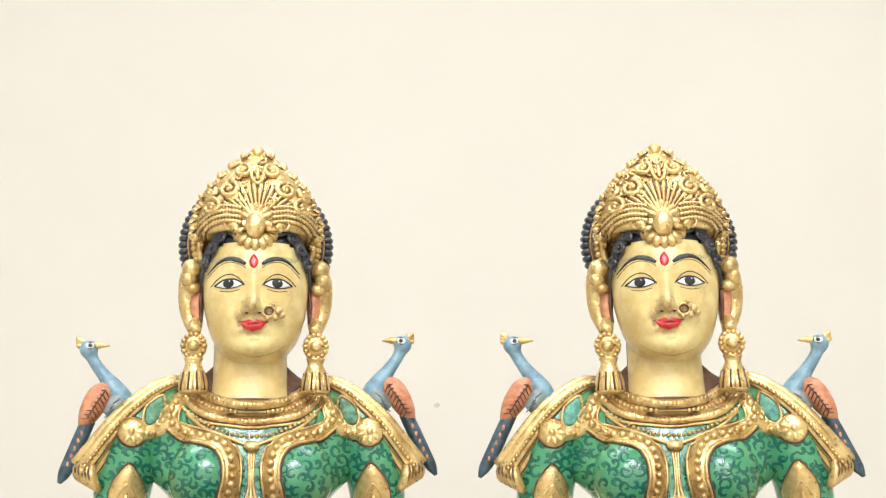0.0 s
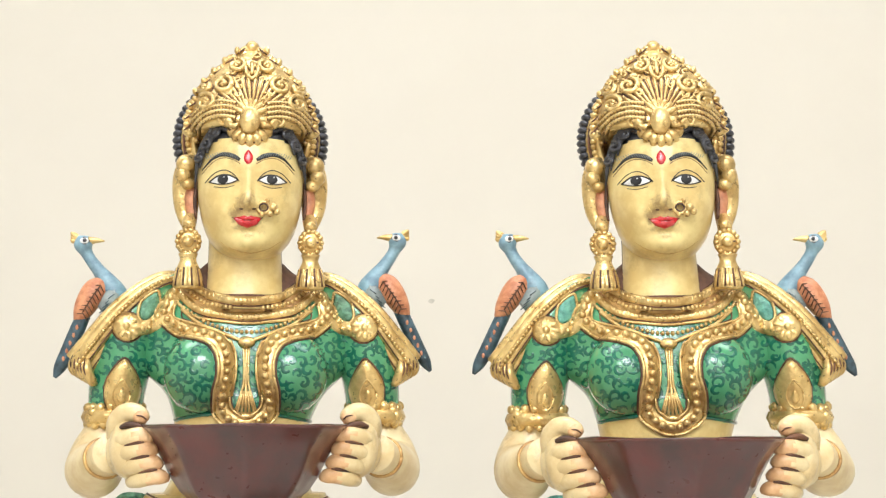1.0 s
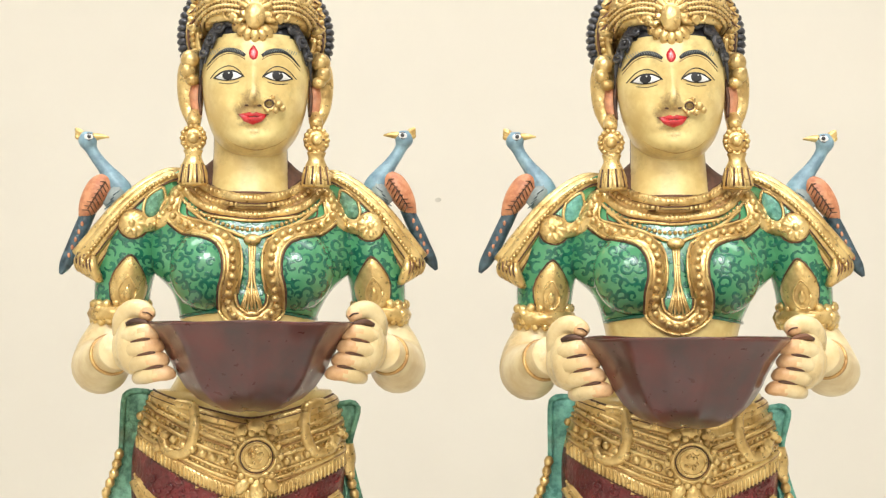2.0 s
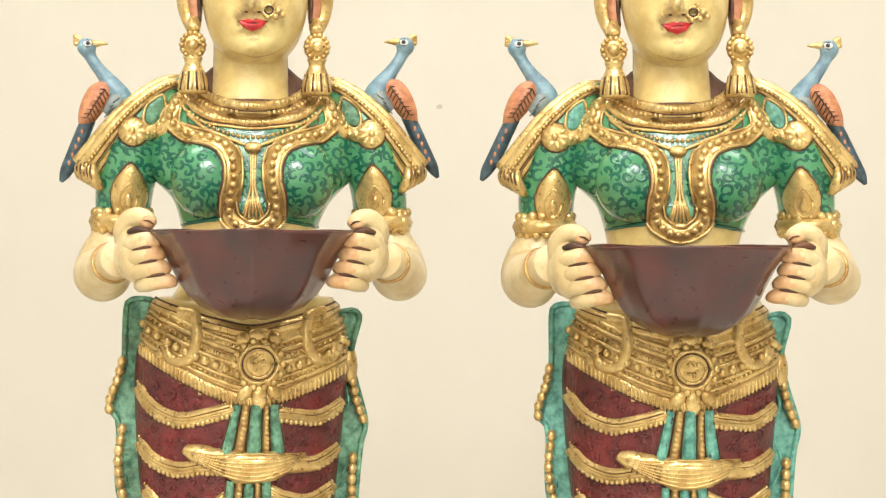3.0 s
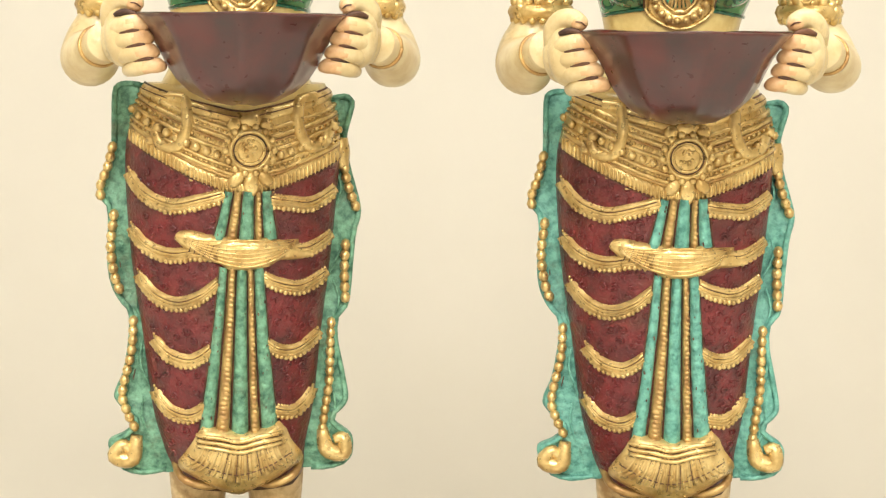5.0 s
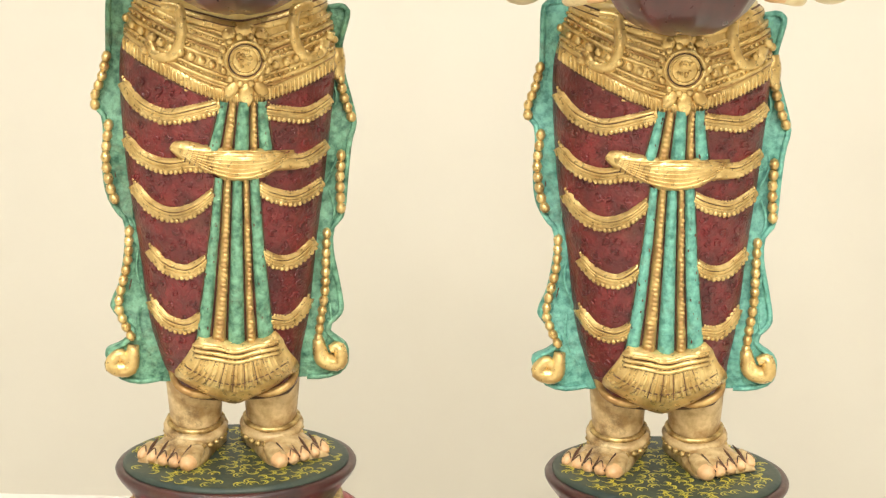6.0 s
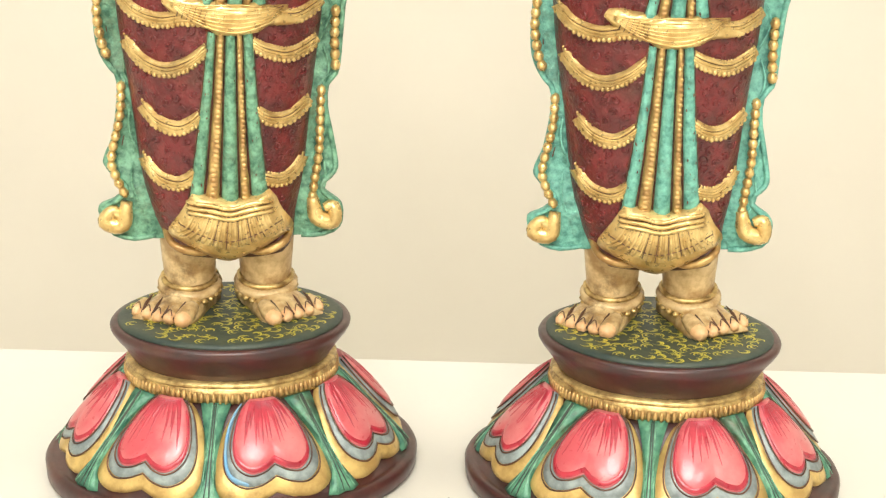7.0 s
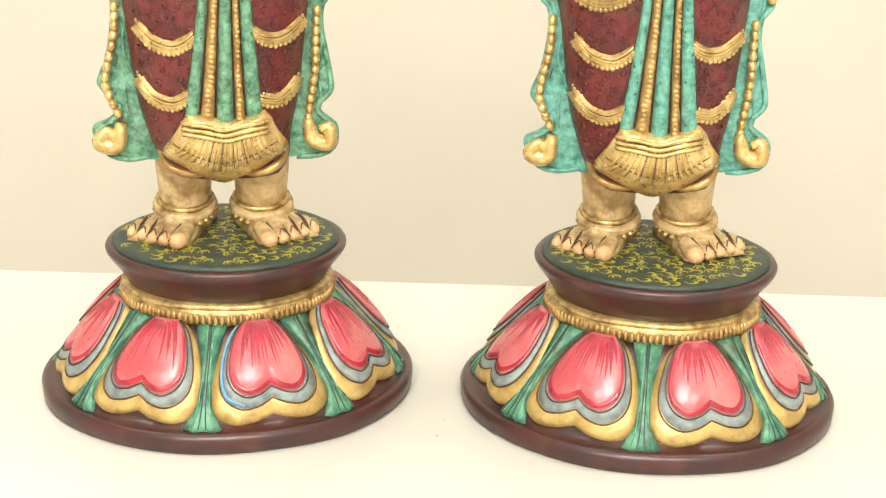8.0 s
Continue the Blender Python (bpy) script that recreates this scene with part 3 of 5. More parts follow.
    # belt relief
    low = lambda x: 462 + 42 * (abs(x - 5) / 90) ** 1.3 - (11 if x > 5 else 0) * abs(x - 5) / 90
    xs = [-83, -66, -44, -22, 5, 28, 50, 68, 82]
    edge = [(x, low(x) + 4) for x in xs]
    ribbon(B, S, edge, 5.5, 2.5, "gold", 6)
    for x, z in walk_along([(x, z - 1) for x, z in edge], 3.4):
        p, nn = S.at(x, z, 2.2)
        ball(B, p, (1.35, 1.6, 5.4), "gold", 6, 4)
    line(B, S, [(x, z - 7) for x, z in edge], 0.7, "brown", lift=0.5)
    for k, (dz, r, mt) in enumerate(((11, 1.2, "ochre"), (14, 2.0, "gold"), (20, 1.7, "gold"), (32, 1.9, "gold"), (39, 1.3, "ochre"), (43, 2.0, "gold"), (50, 2.0, "gold"))):
        line(B, S, [(x, low(x) + dz - 0.12 * dz * (abs(x) / 80)) for x in xs], r, mt, lift=0.6)
    beads(B, S, [(x, low(x) + 26 - 3 * abs(x) / 80) for x in xs], 8.4, 3.7, "gold", 0.5)
    beads(B, S, [(x, low(x) + 17 - 2 * abs(x) / 80) for x in xs], 4.2, 1.7, "gold", 0.5, 6, 4)
    beads(B, S, [(x, low(x) + 36.5 - 4 * abs(x) / 80) for x in xs], 4.6, 1.9, "gold", 0.5, 6, 4)
    beads(B, S, [(x, low(x) + 47.5 - 5 * abs(x) / 80) for x in xs], 4.4, 1.8, "gold", 0.5, 6, 4)
    top = [(x * 0.95, 522 + 21 * (abs(x * 0.95 - 6) / 80) ** 1.3) for x in xs]
    ribbon(B, S, top, 5.0, 3.0, "gold", 6)
    line(B, S, [(x, z + 5.4) for x, z in top], 1.0, "brown", lift=0.5)
    line(B, S, [(x, z + 0.4) for x, z in top], 0.5, "brown", lift=5.6)
    for x, tw in ((-37, 1), (48, -1)):
        ribbon(B, S, [(x - 14 * tw, 538), (x - 3 * tw, 536), (x, 527), (x - 1 * tw, 512), (x - 8 * tw, 499), (x - 20 * tw, 500), (x - 25 * tw, 510)], 4.6, 5.5, "gold", 6)
        line(B, S, [(x - 14 * tw, 538), (x - 3 * tw, 536), (x, 527), (x - 1 * tw, 512), (x - 8 * tw, 499), (x - 20 * tw, 500)], 0.5, "brown", lift=7.0)
        for q in (-1, 1):
            ball(B, S.at(x - 25 * tw + 3 * q, 508 + 5 * q, 3)[0], (4.5, 3, 4), "gold")
    # medallion
    mx, mz = 11, 497
    plaque(B, S, oval(mx, mz, 19, 19, 28), 4, "gold", lift=4)
    T = Front(B)
    for r, w in ((15, 1.5), (10.5, 1.2)):
        line(B, T, arc(mx, mz, r, 0, 360, 20), w, "gold", 1, 0.4)
    line(B, T, arc(mx, mz, 12.8, 0, 360, 20), 0.6, "brown", 1, 0.3)
    for k in range(14):
        a = 2 * math.pi * k / 14
        ball(B, T.at(mx + 18.5 * math.cos(a), mz + 18.5 * math.sin(a), 0.5)[0], (3.2, 2.2, 3.2), "gold", 6, 4)
    for k in range(16):
        a, r = random.uniform(0, 6.28), 8 * math.sqrt(random.random())
        ball(B, T.at(mx + r * math.cos(a), mz + r * math.sin(a), 0.2)[0], 1.5, "gold", 6, 4)
    for x, z, rx, rz, tw in ((mx, 470, 6, 11, 0), (mx - 11, 474, 5, 8, -0.6), (mx + 11, 474, 5, 8, 0.6), (mx, 520, 9, 6, 0), (mx - 12, 517, 6, 5, 0.5), (mx + 12, 517, 6, 5, -0.5)):
        plaque(B, S, oval(x, z, rx, rz, 14, tw), 3.5, "gold", lift=3.5)
    # scarf ends beside the skirt
    left = [(78, 546), (90, 547), (97, 545), (100, 538), (101, 505), (103, 490), (114, 460), (113, 452), (106, 440), (108, 400), (106, 378), (99, 364), (91, 354), (91, 334), (97, 301), (104, 284), (104, 276), (93, 264), (88, 256), (97, 247), (110, 240), (107, 226), (101, 216), (84, 211), (64, 214)]
    right = [(74, 534), (90, 537), (96, 534), (97, 528), (90, 502), (93, 480), (102, 448), (103, 436), (99, 421), (97, 397), (95, 370), (92, 356), (84, 347), (83, 328), (89, 300), (93, 276), (90, 268), (81, 260), (82, 252), (95, 241), (97, 230), (94, 218), (78, 212), (56, 212)]
    for s, o in ((-1, left), (1, right)):
        fin(B, s, o, lambda z: 46 + max(0, min(1, (z - 210) / 260)) * 28, scarf)
        y = 6
        if s < 0:
            rope(B, [(s * 101, y, 494), (s * 105, y, 478), (s * 111, y, 462), (s * 111, y, 450)], 5.4, "gold")
            rope(B, [(s * 101, y, 437), (s * 104, y, 410), (s * 101, y, 384), (s * 97, y, 372)], 5.6, "gold")
            rope(B, [(s * 87, y, 346), (s * 89, y, 320), (s * 97, y, 285), (s * 94, y, 268), (s * 86, y, 250)], 5.4, "gold")
            curl = [(s * 86, 246), (s * 90, 226), (s * 104, 228), (s * 98, 238), (s * 90, 232)]
        else:
            tube(B, [(s * 86, y, 502, 6), (s * 86, y, 490, 8), (s * 88, y, 476, 5)], "gold", 8)
            rope(B, [(s * 88, y, 484), (s * 92, y, 462), (s * 99, y, 442)], 5.4, "gold")
            rope(B, [(s * 90, y, 410), (s * 89, y, 385), (s * 90, y, 360)], 5.6, "gold")
            rope(B, [(s * 78, y, 342), (s * 77, y, 320), (s * 76, y, 290), (s * 72, y, 262), (s * 70, y, 246)], 5.4, "gold")
            curl = [(s * 70, 248), (s * 74, 230), (s * 88, 226), (s * 88, 240), (s * 80, 238)]
        tube(B, [(x, y - 1, z, r) for (x, z), r in zip(curl, (5, 7.5, 7, 5.5, 4))], "gold", 10)
        for k in range(6):
            z = 530 - 50 * k
            tube(B, [(s * 80, y + 1, z, 0.9), (s * (84 + 3 * math.sin(k)), y + 1.5, z - 20, 1.3), (s * (80 - k * 1.5), y + 1, z - 44, 0.8)], scarf, 6)
    # shins, anklets, feet
    for s in (-1, 1):
        cx = s * 33 - 3
        loft(B, [(cx, 34, 143, 23, 24, 26), (cx, 33, 158, 22, 24, 24), (cx, 30, 175, 22.5, 23, 23), (cx, 27, 195, 24, 24, 24), (cx, 24, 212, 25, 24, 24)], "foot", 24, 4)
        tube(B, [(cx + 23 * math.cos(a), 31 + 23.5 * math.sin(a) - (4 if math.sin(a) < 0 else 0), 171 - 5 * (math.sin(a) < 0) * abs(math.sin(a)), 2.6) for a in [2 * math.pi * k / 16 for k in range(17)]], "patina", 8, 2)
        tube(B, [(cx + 23.6 * math.cos(a), 30 + 24.5 * math.sin(a) - (6 if math.sin(a) < 0 else 0), 165.5 - 6 * (math.sin(a) < 0) * abs(math.sin(a)), 4.6) for a in [2 * math.pi * k / 16 for k in range(17)]], "foot", 8, 2)
        tube(B, [(cx + 24 * math.cos(a), 30 + 25 * math.sin(a) - (4 if math.sin(a) < 0 else 0), 164 - 6 * (math.sin(a) < 0) * abs(math.sin(a)), 2.6) for a in [2 * math.pi * k / 16 for k in range(17)]], "brown", 8, 2)
        for k in range(13):
            a = math.pi * (1 + k / 12)
            ball(B, (cx + 25.5 * math.cos(a), 25 + 31 * math.sin(a), 161 - 6 * abs(math.sin(a))), (3.1, 3.4, 2.6), "patina", 6, 4)
        # foot turned a little outward
        q = Matrix.Rotation(radians(24 * s), 3, "Z")
        at = lambda x, y, z: tuple(q @ Vector((x, y, 0)) + Vector((cx, 36, z)))
        rings = []
        for y, w, h in spline([(28, 15, 22), (18, 21, 30), (0, 23, 36), (-18, 25, 28), (-36, 28, 20), (-50, 29, 14), (-57, 28.5, 10.5), (-60, 26, 6)], 4):
            ring = []
            for j in range(20):
                a = 2 * math.pi * j / 20
                ring.append(at(w * math.cos(a), y, 143 + max(0, h * math.sin(a)) * (1.0 + 0.25 * math.cos(a) * -s)))
            rings.append(ring)
        skin(B, rings, "foot")
        for k in range(5):
            x = -s * (21 - k * 11.2)
            ln, r = (63, 63, 61, 58, 54)[k], (7.8, 6.0, 5.7, 5.4, 5.0)[k]
            tube(B, [(*at(x * 0.97, -40, 153.5), r * 0.8), (*at(x * 1.02, -50, 152.0), r * 0.95), (*at(x * 1.04, -ln, 149.0), r * 0.95), (*at(x * 1.04, -ln - r * 0.7, 146.8), r * 0.55)], lambda px, py, pz: "flesh" if py < (q @ Vector((x, 46 - ln, 0))).y - 6 else "foot", 12, 4)
            tube(B, [(*at(x - 3.6, -ln - 2, 153.0), 0.5), (*at(x, -ln + 3, 157.0), 0.6), (*at(x + 3.6, -ln - 2, 153.0), 0.5)], "brown", 5, 3)
            if k:
                xb = -s * (21 - (k - 0.52) * 11.2)
                tube(B, [(*at(xb, -36, 160), 0.4), (*at(xb, -48, 156.5), 1.4), (*at(xb, -ln - 3, 150), 1.4)], "brown", 6, 3)
    # waist, trunk, bust
    def cloth(x, y, z):
        if z < 609 + 6 * math.cos(x * 0.03):
            return "ivory"
        return "green" if z < 716 else ("brown" if abs(x - 4) > 29 else "ivory")
    loft(B, [(1, 2, 535, 70, 54, 40), (1, 0, 556, 57, 50, 36), (2, 0, 575, 51, 47, 34), (3, 0, 600, 54, 50, 35), (5, 0, 622, 61, 54, 36), (6, 2, 634, 68, 54, 36), (6, 2, 652, 84, 52, 37), (6, 4, 680, 90, 48, 36), (6, 4, 700, 86, 42, 34), (6, 2, 718, 72, 34, 32), (4, -2, 732, 44, 30, 30), (4, -8, 742, 31, 30, 28)], cloth, 64, 6)
    loft(B, [(4, -18, 700, 36, 34, 30), (4, -17, 722, 32.5, 31, 28), (4, -17, 740, 30.5, 30, 28), (4, -20, 766, 30, 28, 28)], lambda x, y, z: "brown" if y > -22 else "ivory", 40, 5)
    for s in (-1, 1):
        ball(B, (X0 + s * 35, -38, 648), (31, 34, 34), "green", 36, 24)
        loft(B, [(X0 + s * 106, 8, 606, 22, 23, 22), (X0 + s * 106, 7, 630, 23, 25, 23), (X0 + s * 102, 5, 655, 25, 28, 26), (X0 + s * 96, 4, 680, 27, 29, 28), (X0 + s * 88, 3, 702, 25, 26, 26), (X0 + s * 74, 3, 722, 20, 22, 22), (X0 + s * 60, 0, 732, 10, 12, 12)], "green", 32, 5)
    S = Front(B)
    for sgn in (-1, 1):
        line(B, S, [(4 + sgn * x, 609 + 6 * math.cos((4 + sgn * x) * 0.03) + 0.3) for x in (16, 24, 32, 40, 48, 55)], 1.7, "curl", lift=0.2)
    # painted curls
    pts, tries = [], 0
    while len(pts) < 400 and tries < 20000:
        tries += 1
        x, z = random.uniform(-125, 137), random.uniform(616, 712)
        u = abs(x - X0)
        if (u > 22 or 618 < z < 690) and u < 126 and z < (690 if u < 70 else 704 - (u - 70) * 0.75) and S.solid(x, z, 5):
            if all((x - a) ** 2 + (z - b) ** 2 > 52 for a, b in pts):
                pts.append((x, z))
    for x, z in pts:
        a0, d = random.uniform(0, 360), random.choice((-1, 1))
        r = random.uniform(3.6, 6.2)
        sp = spiral(x, z, r, a0, d * 0.74, 0.4, 8)
        ribbon(B, S, [(a, b, 0.2 + 1.5 * math.sin(math.pi * (i + 0.6) / 9.5)) for i, (a, b) in enumerate(sp)], 0.8, 0.14, "curl", 1)
        sp = spiral(x + r * 0.15, z - r * 0.15, r * 0.42, a0 + 150, d * 0.5, 0.5, 5)
        ribbon(B, S, [(a, b, 0.15 + 1.0 * math.sin(math.pi * (i + 0.6) / 6.5)) for i, (a, b) in enumerate(sp)], 0.6, 0.14, "curl", 1)
    # collar of many rows
    ribbon(B, S, [(X0 - 50, 719), (X0 - 34, 705), (X0 - 15, 699), (X0, 697.5), (X0 + 15, 699), (X0 + 34, 705), (X0 + 50, 719)], 11, 1.6, "ochre", 6)
    for zc, ze, h, kind in ((706, 722, 4.2, "band"), (699.5, 719, 1.9, "bead"), (693.5, 716, 3.6, "band"), (688, 713, 1.4, "line")):
        path = [(X0 - 44 - (706 - zc), ze), (X0 - 30 - (706 - zc) * 0.7, zc + 6.5), (X0 - 14, zc + 1.2), (X0, zc), (X0 + 14, zc + 1.2), (X0 + 30 + (706 - zc) * 0.7, zc + 6.5), (X0 + 44 + (706 - zc), ze)]
        if kind == "band":
            ribbon(B, S, path, h, 3.6, "gold", 6)
            line(B, S, [(x, z - h) for x, z in path], 0.8, "brown", lift=1.2)
            for x, z in walk_along(path, 3.2):
                ball(B, S.at(x, z, 3.2)[0], (0.9, 1.0, h * 0.7), "gold", 5, 3)
        elif kind == "bead":
            beads(B, S, path, 3.6, h, "gold", 0.9, 6, 4)
        else:
            line(B, S, path, h, "gold", lift=0.8)
    line(B, S, [(X0 - 40, 724), (X0 - 24, 712), (X0, 710.5), (X0 + 24, 712), (X0 + 40, 724)], 1.6, "brown", lift=0.5)
    # beaded border of the bodice, down the middle and round
    half = [(-58, 716), (-66, 697), (-52, 684), (-34, 679), (-22, 673), (-16.5, 660), (-16, 645), (-19, 630), (-18, 616), (-8, 607), (0, 605)]
    path = [(X0 + x, z) for x, z in half] + [(X0 - x, z) for x, z in reversed(half[:-1])]
    ribbon(B, S, path, 6.4, 3.4, "gold", 5)
    T = Front(B)
    beads(B, T, path, 6.6, 3.1, "gold", 0.45, 8, 5)
    for sgn in (-1, 1):
        inner = [(X0 + sgn * x, z) for x, z in ((-57, 706), (-58, 694), (-48, 689.5), (-32, 684.5), (-17, 676), (-10.5, 662), (-10, 646), (-12.5, 630), (-11, 619), (-3, 612))]
        outer = [(X0 + sgn * x, z) for x, z in ((-67, 708), (-73, 697), (-56, 679), (-37, 673), (-28, 668), (-23, 658), (-22.5, 645), (-25.5, 630), (-24, 612), (-10, 601), (0, 598.5))]
        line(B, S, inner, 1.1, "gold", lift=2.0)
        line(B, S, outer, 1.4, "gold", lift=1.4)
        line(B, S, [(X0 + (x - X0) * 1.035, z) for x, z in outer], 1.5, "brown", lift=0.2)
        line(B, S, [(X0 + (x - X0) * 0.9, z) for x, z in inner], 0.7, "brown", lift=0.5)
        # fine second string
        line(B, S, [(X0 + sgn * x, z) for x, z in ((52, 700), (38, 688), (22, 681), (8, 675), (2, 672))], 1.6, "gold", lift=1.2)
    beads(B, S, [(X0 - 54, 704), (X0 - 34, 690), (X0 - 14, 682.5), (X0, 681), (X0 + 14, 682.5), (X0 + 34, 690), (X0 + 54, 704)], 4.0, 1.8, "gold", 0.7, 6, 4)
    # clasp, pendant
    plaque(B, S, oval(X0, 672, 7, 4.6, 16), 3.5, "gold", lift=3)
    for dx in (-2.2, 0, 2.2):
        line(B, S, [(X0 + dx, 668), (X0 + dx * 0.7, 650), (X0 + dx * 1.1, 636), (X0 + dx * 3.6, 617)], 1.15 if dx else 1.4, "gold", lift=1.0)
    for k in range(-2, 3):
        line(B, S, [(X0 + k * 1.2, 632), (X0 + k * 3.4, 613)], 1.2, "gold", lift=1.2)
    ball(B, S.at(X0, 612, 1)[0], (8, 3, 3), "gold")
    # shoulder ornaments, armlets, arms
    for s in (-1, 1):
        sx = lambda x: X0 + s * x
        ribbon(B, S, [(sx(60), 714), (sx(66), 698), (sx(76), 688), (sx(90), 684)], 6.0, 4.2, "gold", 6)
        beads(B, S, [(sx(61), 710), (sx(67), 697), (sx(77), 688), (sx(88), 684)], 4.6, 2.3, "gold", 1.8)
        plaque(B, S, oval(sx(79), 704, 6.5, 13, 18, s * 0.45, 0.6), 1.2, scarf, lift=1.0)
        line(B, S, oval(sx(79), 704, 7.5, 14.5, 18, s * 0.45, 0.6) + oval(sx(79), 704, 7.5, 14.5, 18, s * 0.45, 0.6)[:1], 1.3, "gold", 1, 1.0)
        fx, fz = sx(96), 686
        ball(B, S.at(fx, fz, 1)[0], (12, 4.5, 12), "gold", 14, 8)
        for k in range(9):
            a = 2 * math.pi * k / 9
            plaque(B, S, oval(fx + 6.6 * math.cos(a), fz + 6.6 * math.sin(a), 5.0, 2.7, 8, a), 2.2, "gold", 3, 3.2)
        ball(B, S.at(fx, fz, 5)[0], (3.2, 2.4, 3.2), "gold")
        line(B, S, arc(fx, fz, 12.4, 0, 360, 14), 0.9, "brown", 1, 0.4)
        # scarf over the shoulder
        sc = [(50, -6, 728), (66, -10, 727), (84, -14, 716), (104, -16, 697), (122, -14, 674), (137, -8, 654)]
        for j, (off, r) in enumerate(((-9, 4.0), (-3, 4.2), (3, 4.2), (9, 4.4), (14, 4.4))):
            tube(B, [(sx(x - off * 0.62 * (0.55 + 0.09 * i)), y - 6 + abs(off - 2) * 0.9, z - off * 0.8 * (0.55 + 0.09 * i), r * (0.75 + 0.09 * i)) for i, (x, y, z) in enumerate(sc)], "gold", 8, 4, 0.9)
            tube(B, [(sx(x - (off + 3) * 0.62 * (0.55 + 0.09 * i)), y - 9.2 + abs(off - 2) * 0.9, z - (off + 3) * 0.8 * (0.55 + 0.09 * i), 0.7) for i, (x, y, z) in enumerate(sc)], "brown", 5, 3)
        pts3 = [(sx(x - 0.5), y - 10.5, z) for x, y, z in sc]
        rope(B, pts3, 2.3, "gold")
        for k in range(5):
            tube(B, [(sx(128 + 2.5 * k), -18 + 3 * k, 660 + k, 2.5), (sx(128 + 3.0 * k), -20 + 3 * k, 650 + 1.5 * k, 4.6), (sx(124 + 3.8 * k), -17 + 3 * k, 641 + 2.2 * k, 4.0), (sx(121 + 3.8 * k), -13 + 3 * k, 639 + 2.2 * k, 1.5)], "gold", 8, 4)
            tube(B, [(sx(130 + 2.7 * k), -22 + 3 * k, 659 + k, 0.4), (sx(130 + 3.0 * k), -24 + 3 * k, 650 + 1.5 * k, 0.8), (sx(126 + 3.8 * k), -20.5 + 3 * k, 641 + 2.2 * k, 0.5)], "brown", 5, 3)
        # leaf armlet and rosette band
        lx = sx(100)
        plaque(B, S, oval(lx, 636, 13.5, 24, 24, s * 0.10, 0.5), 4, "gold", lift=2.0)
        T = Front(B)
        line(B, T, oval(lx, 631, 7, 12, 14, s * 0.1, 0.6) + oval(lx, 631, 7, 12, 14, s * 0.1, 0.6)[:1], 0.9, "gold", 1, 0.5)
        plaque(B, T, oval(lx, 629, 3.2, 6, 12, 0, 0.5), 2, "gold", lift=0.6)
        line(B, S, oval(lx, 636, 14.2, 24.8, 20, s * 0.10, 0.5) + oval(lx, 636, 14.2, 24.8, 20, s * 0.10, 0.5)[:1], 0.9, "brown", 1, 0.5)
        for k in range(16):
            a = 2 * math.pi * k / 16
            for zz, rr in ((620, 4.2), (613, 4.6), (606, 4.2)):
                ball(B, (sx(107) + 21.5 * math.cos(a + zz), 5 + 23.5 * math.sin(a + zz), zz + random.uniform(-1, 1)), rr * random.uniform(0.85, 1.15), "gold", 7, 5)
        tube(B, [(sx(107) + 20.5 * math.cos(a), 5 + 22.5 * math.sin(a), 612, 7) for a in [2 * math.pi * k / 12 for k in range(13)]], "gold", 8, 2)
        for k in range(5):
            ball(B, (sx(120) + 4 * math.cos(k * 1.26), -15, 613 + 5 * math.sin(k * 1.26)), (4, 3, 4), "gold", 7, 5)
        # forearm, bent towards the bowl
        tube(B, [(sx(107), 6, 612, 19.5), (sx(112), 6, 597, 20.5), (sx(119), 2, 581, 22.5), (sx(121), -10, 570, 23.5), (sx(119), -34, 569, 22), (sx(114), -58, 574, 18.5), (sx(107), -80, 579, 15.5), (sx(100), -98, 583, 15)], "cream", 22, 6)
        axis = Vector((s * -7, -22, 5)).to_track_quat("Z", "Y").to_matrix()
        for off, rr, mt in ((-2.4, 1.5, "ochre"), (0.0, 1.6, "brown"), (2.6, 1.5, "ochre")):
            tube(B, [(*(Vector((sx(107), -80 - off, 579)) + axis @ Vector((15.4 * math.cos(a), 15.4 * math.sin(a), 0))), rr) for a in [2 * math.pi * k / 16 for k in range(17)]], mt, 7, 2)
        # fist: palm, four fingers, thumb
        zb = -drop
        ball(B, (sx(87), -112, 589 + zb), (14.5, 20, 25), "cream", 22, 14)
        ball(B, (sx(92), -104, 586 + zb), (12.5, 19, 20), "cream", 18, 12)
        for k in range(4):
            z = 596 + zb - k * 10.2
            r = (6.6, 6.6, 6.3, 5.8)[k]
            x0 = (95, 93, 89, 84)[k]
            tip = x0 - 14
            tube(B, [(sx(x0), -112, z - 3.5, r * 0.9), (sx(x0 - 5), -124, z - 2.0, r * 1.05), (sx(x0 - 12), -131, z, r * 1.08), (sx(x0 - 18), -133.5, z + 1.0, r * 1.06), (sx(x0 - 23.5), -132.5, z + 0.4, r * 0.95), (sx(x0 - 27), -129, z - 1.0, r * 0.5)], lambda x, y, zz: "flesh" if abs(x - X0) < tip + 2.5 * math.sin(zz) else "cream", 12, 5)
            if k < 3:
                # brown bars paint shade into the gaps between fingers
                xg = x0 - 3 - 2 * k
                tube(B, [(sx(xg), -125, z - 7.4, 0.5), (sx(xg - 6), -133.5, z - 6.0, 1.3), (sx(xg - 13), -138.2, z - 4.6, 1.3), (sx(xg - 18), -138.5, z - 4.0, 0.6)], "brown", 7, 4)
        tube(B, [(sx(95), -106, 596 + zb, 9), (sx(95), -113, 606 + zb, 8.6), (sx(90), -119, 613 + zb, 8), (sx(83), -124, 614.5 + zb, 7.4), (sx(77), -127, 611 + zb, 6.8), (sx(74), -128, 607.5 + zb, 4)], "cream", 14, 5)
        ball(B, (sx(77.5), -128.5, 611 + zb), (6.4, 6.6, 6.0), "flesh", 12, 8)
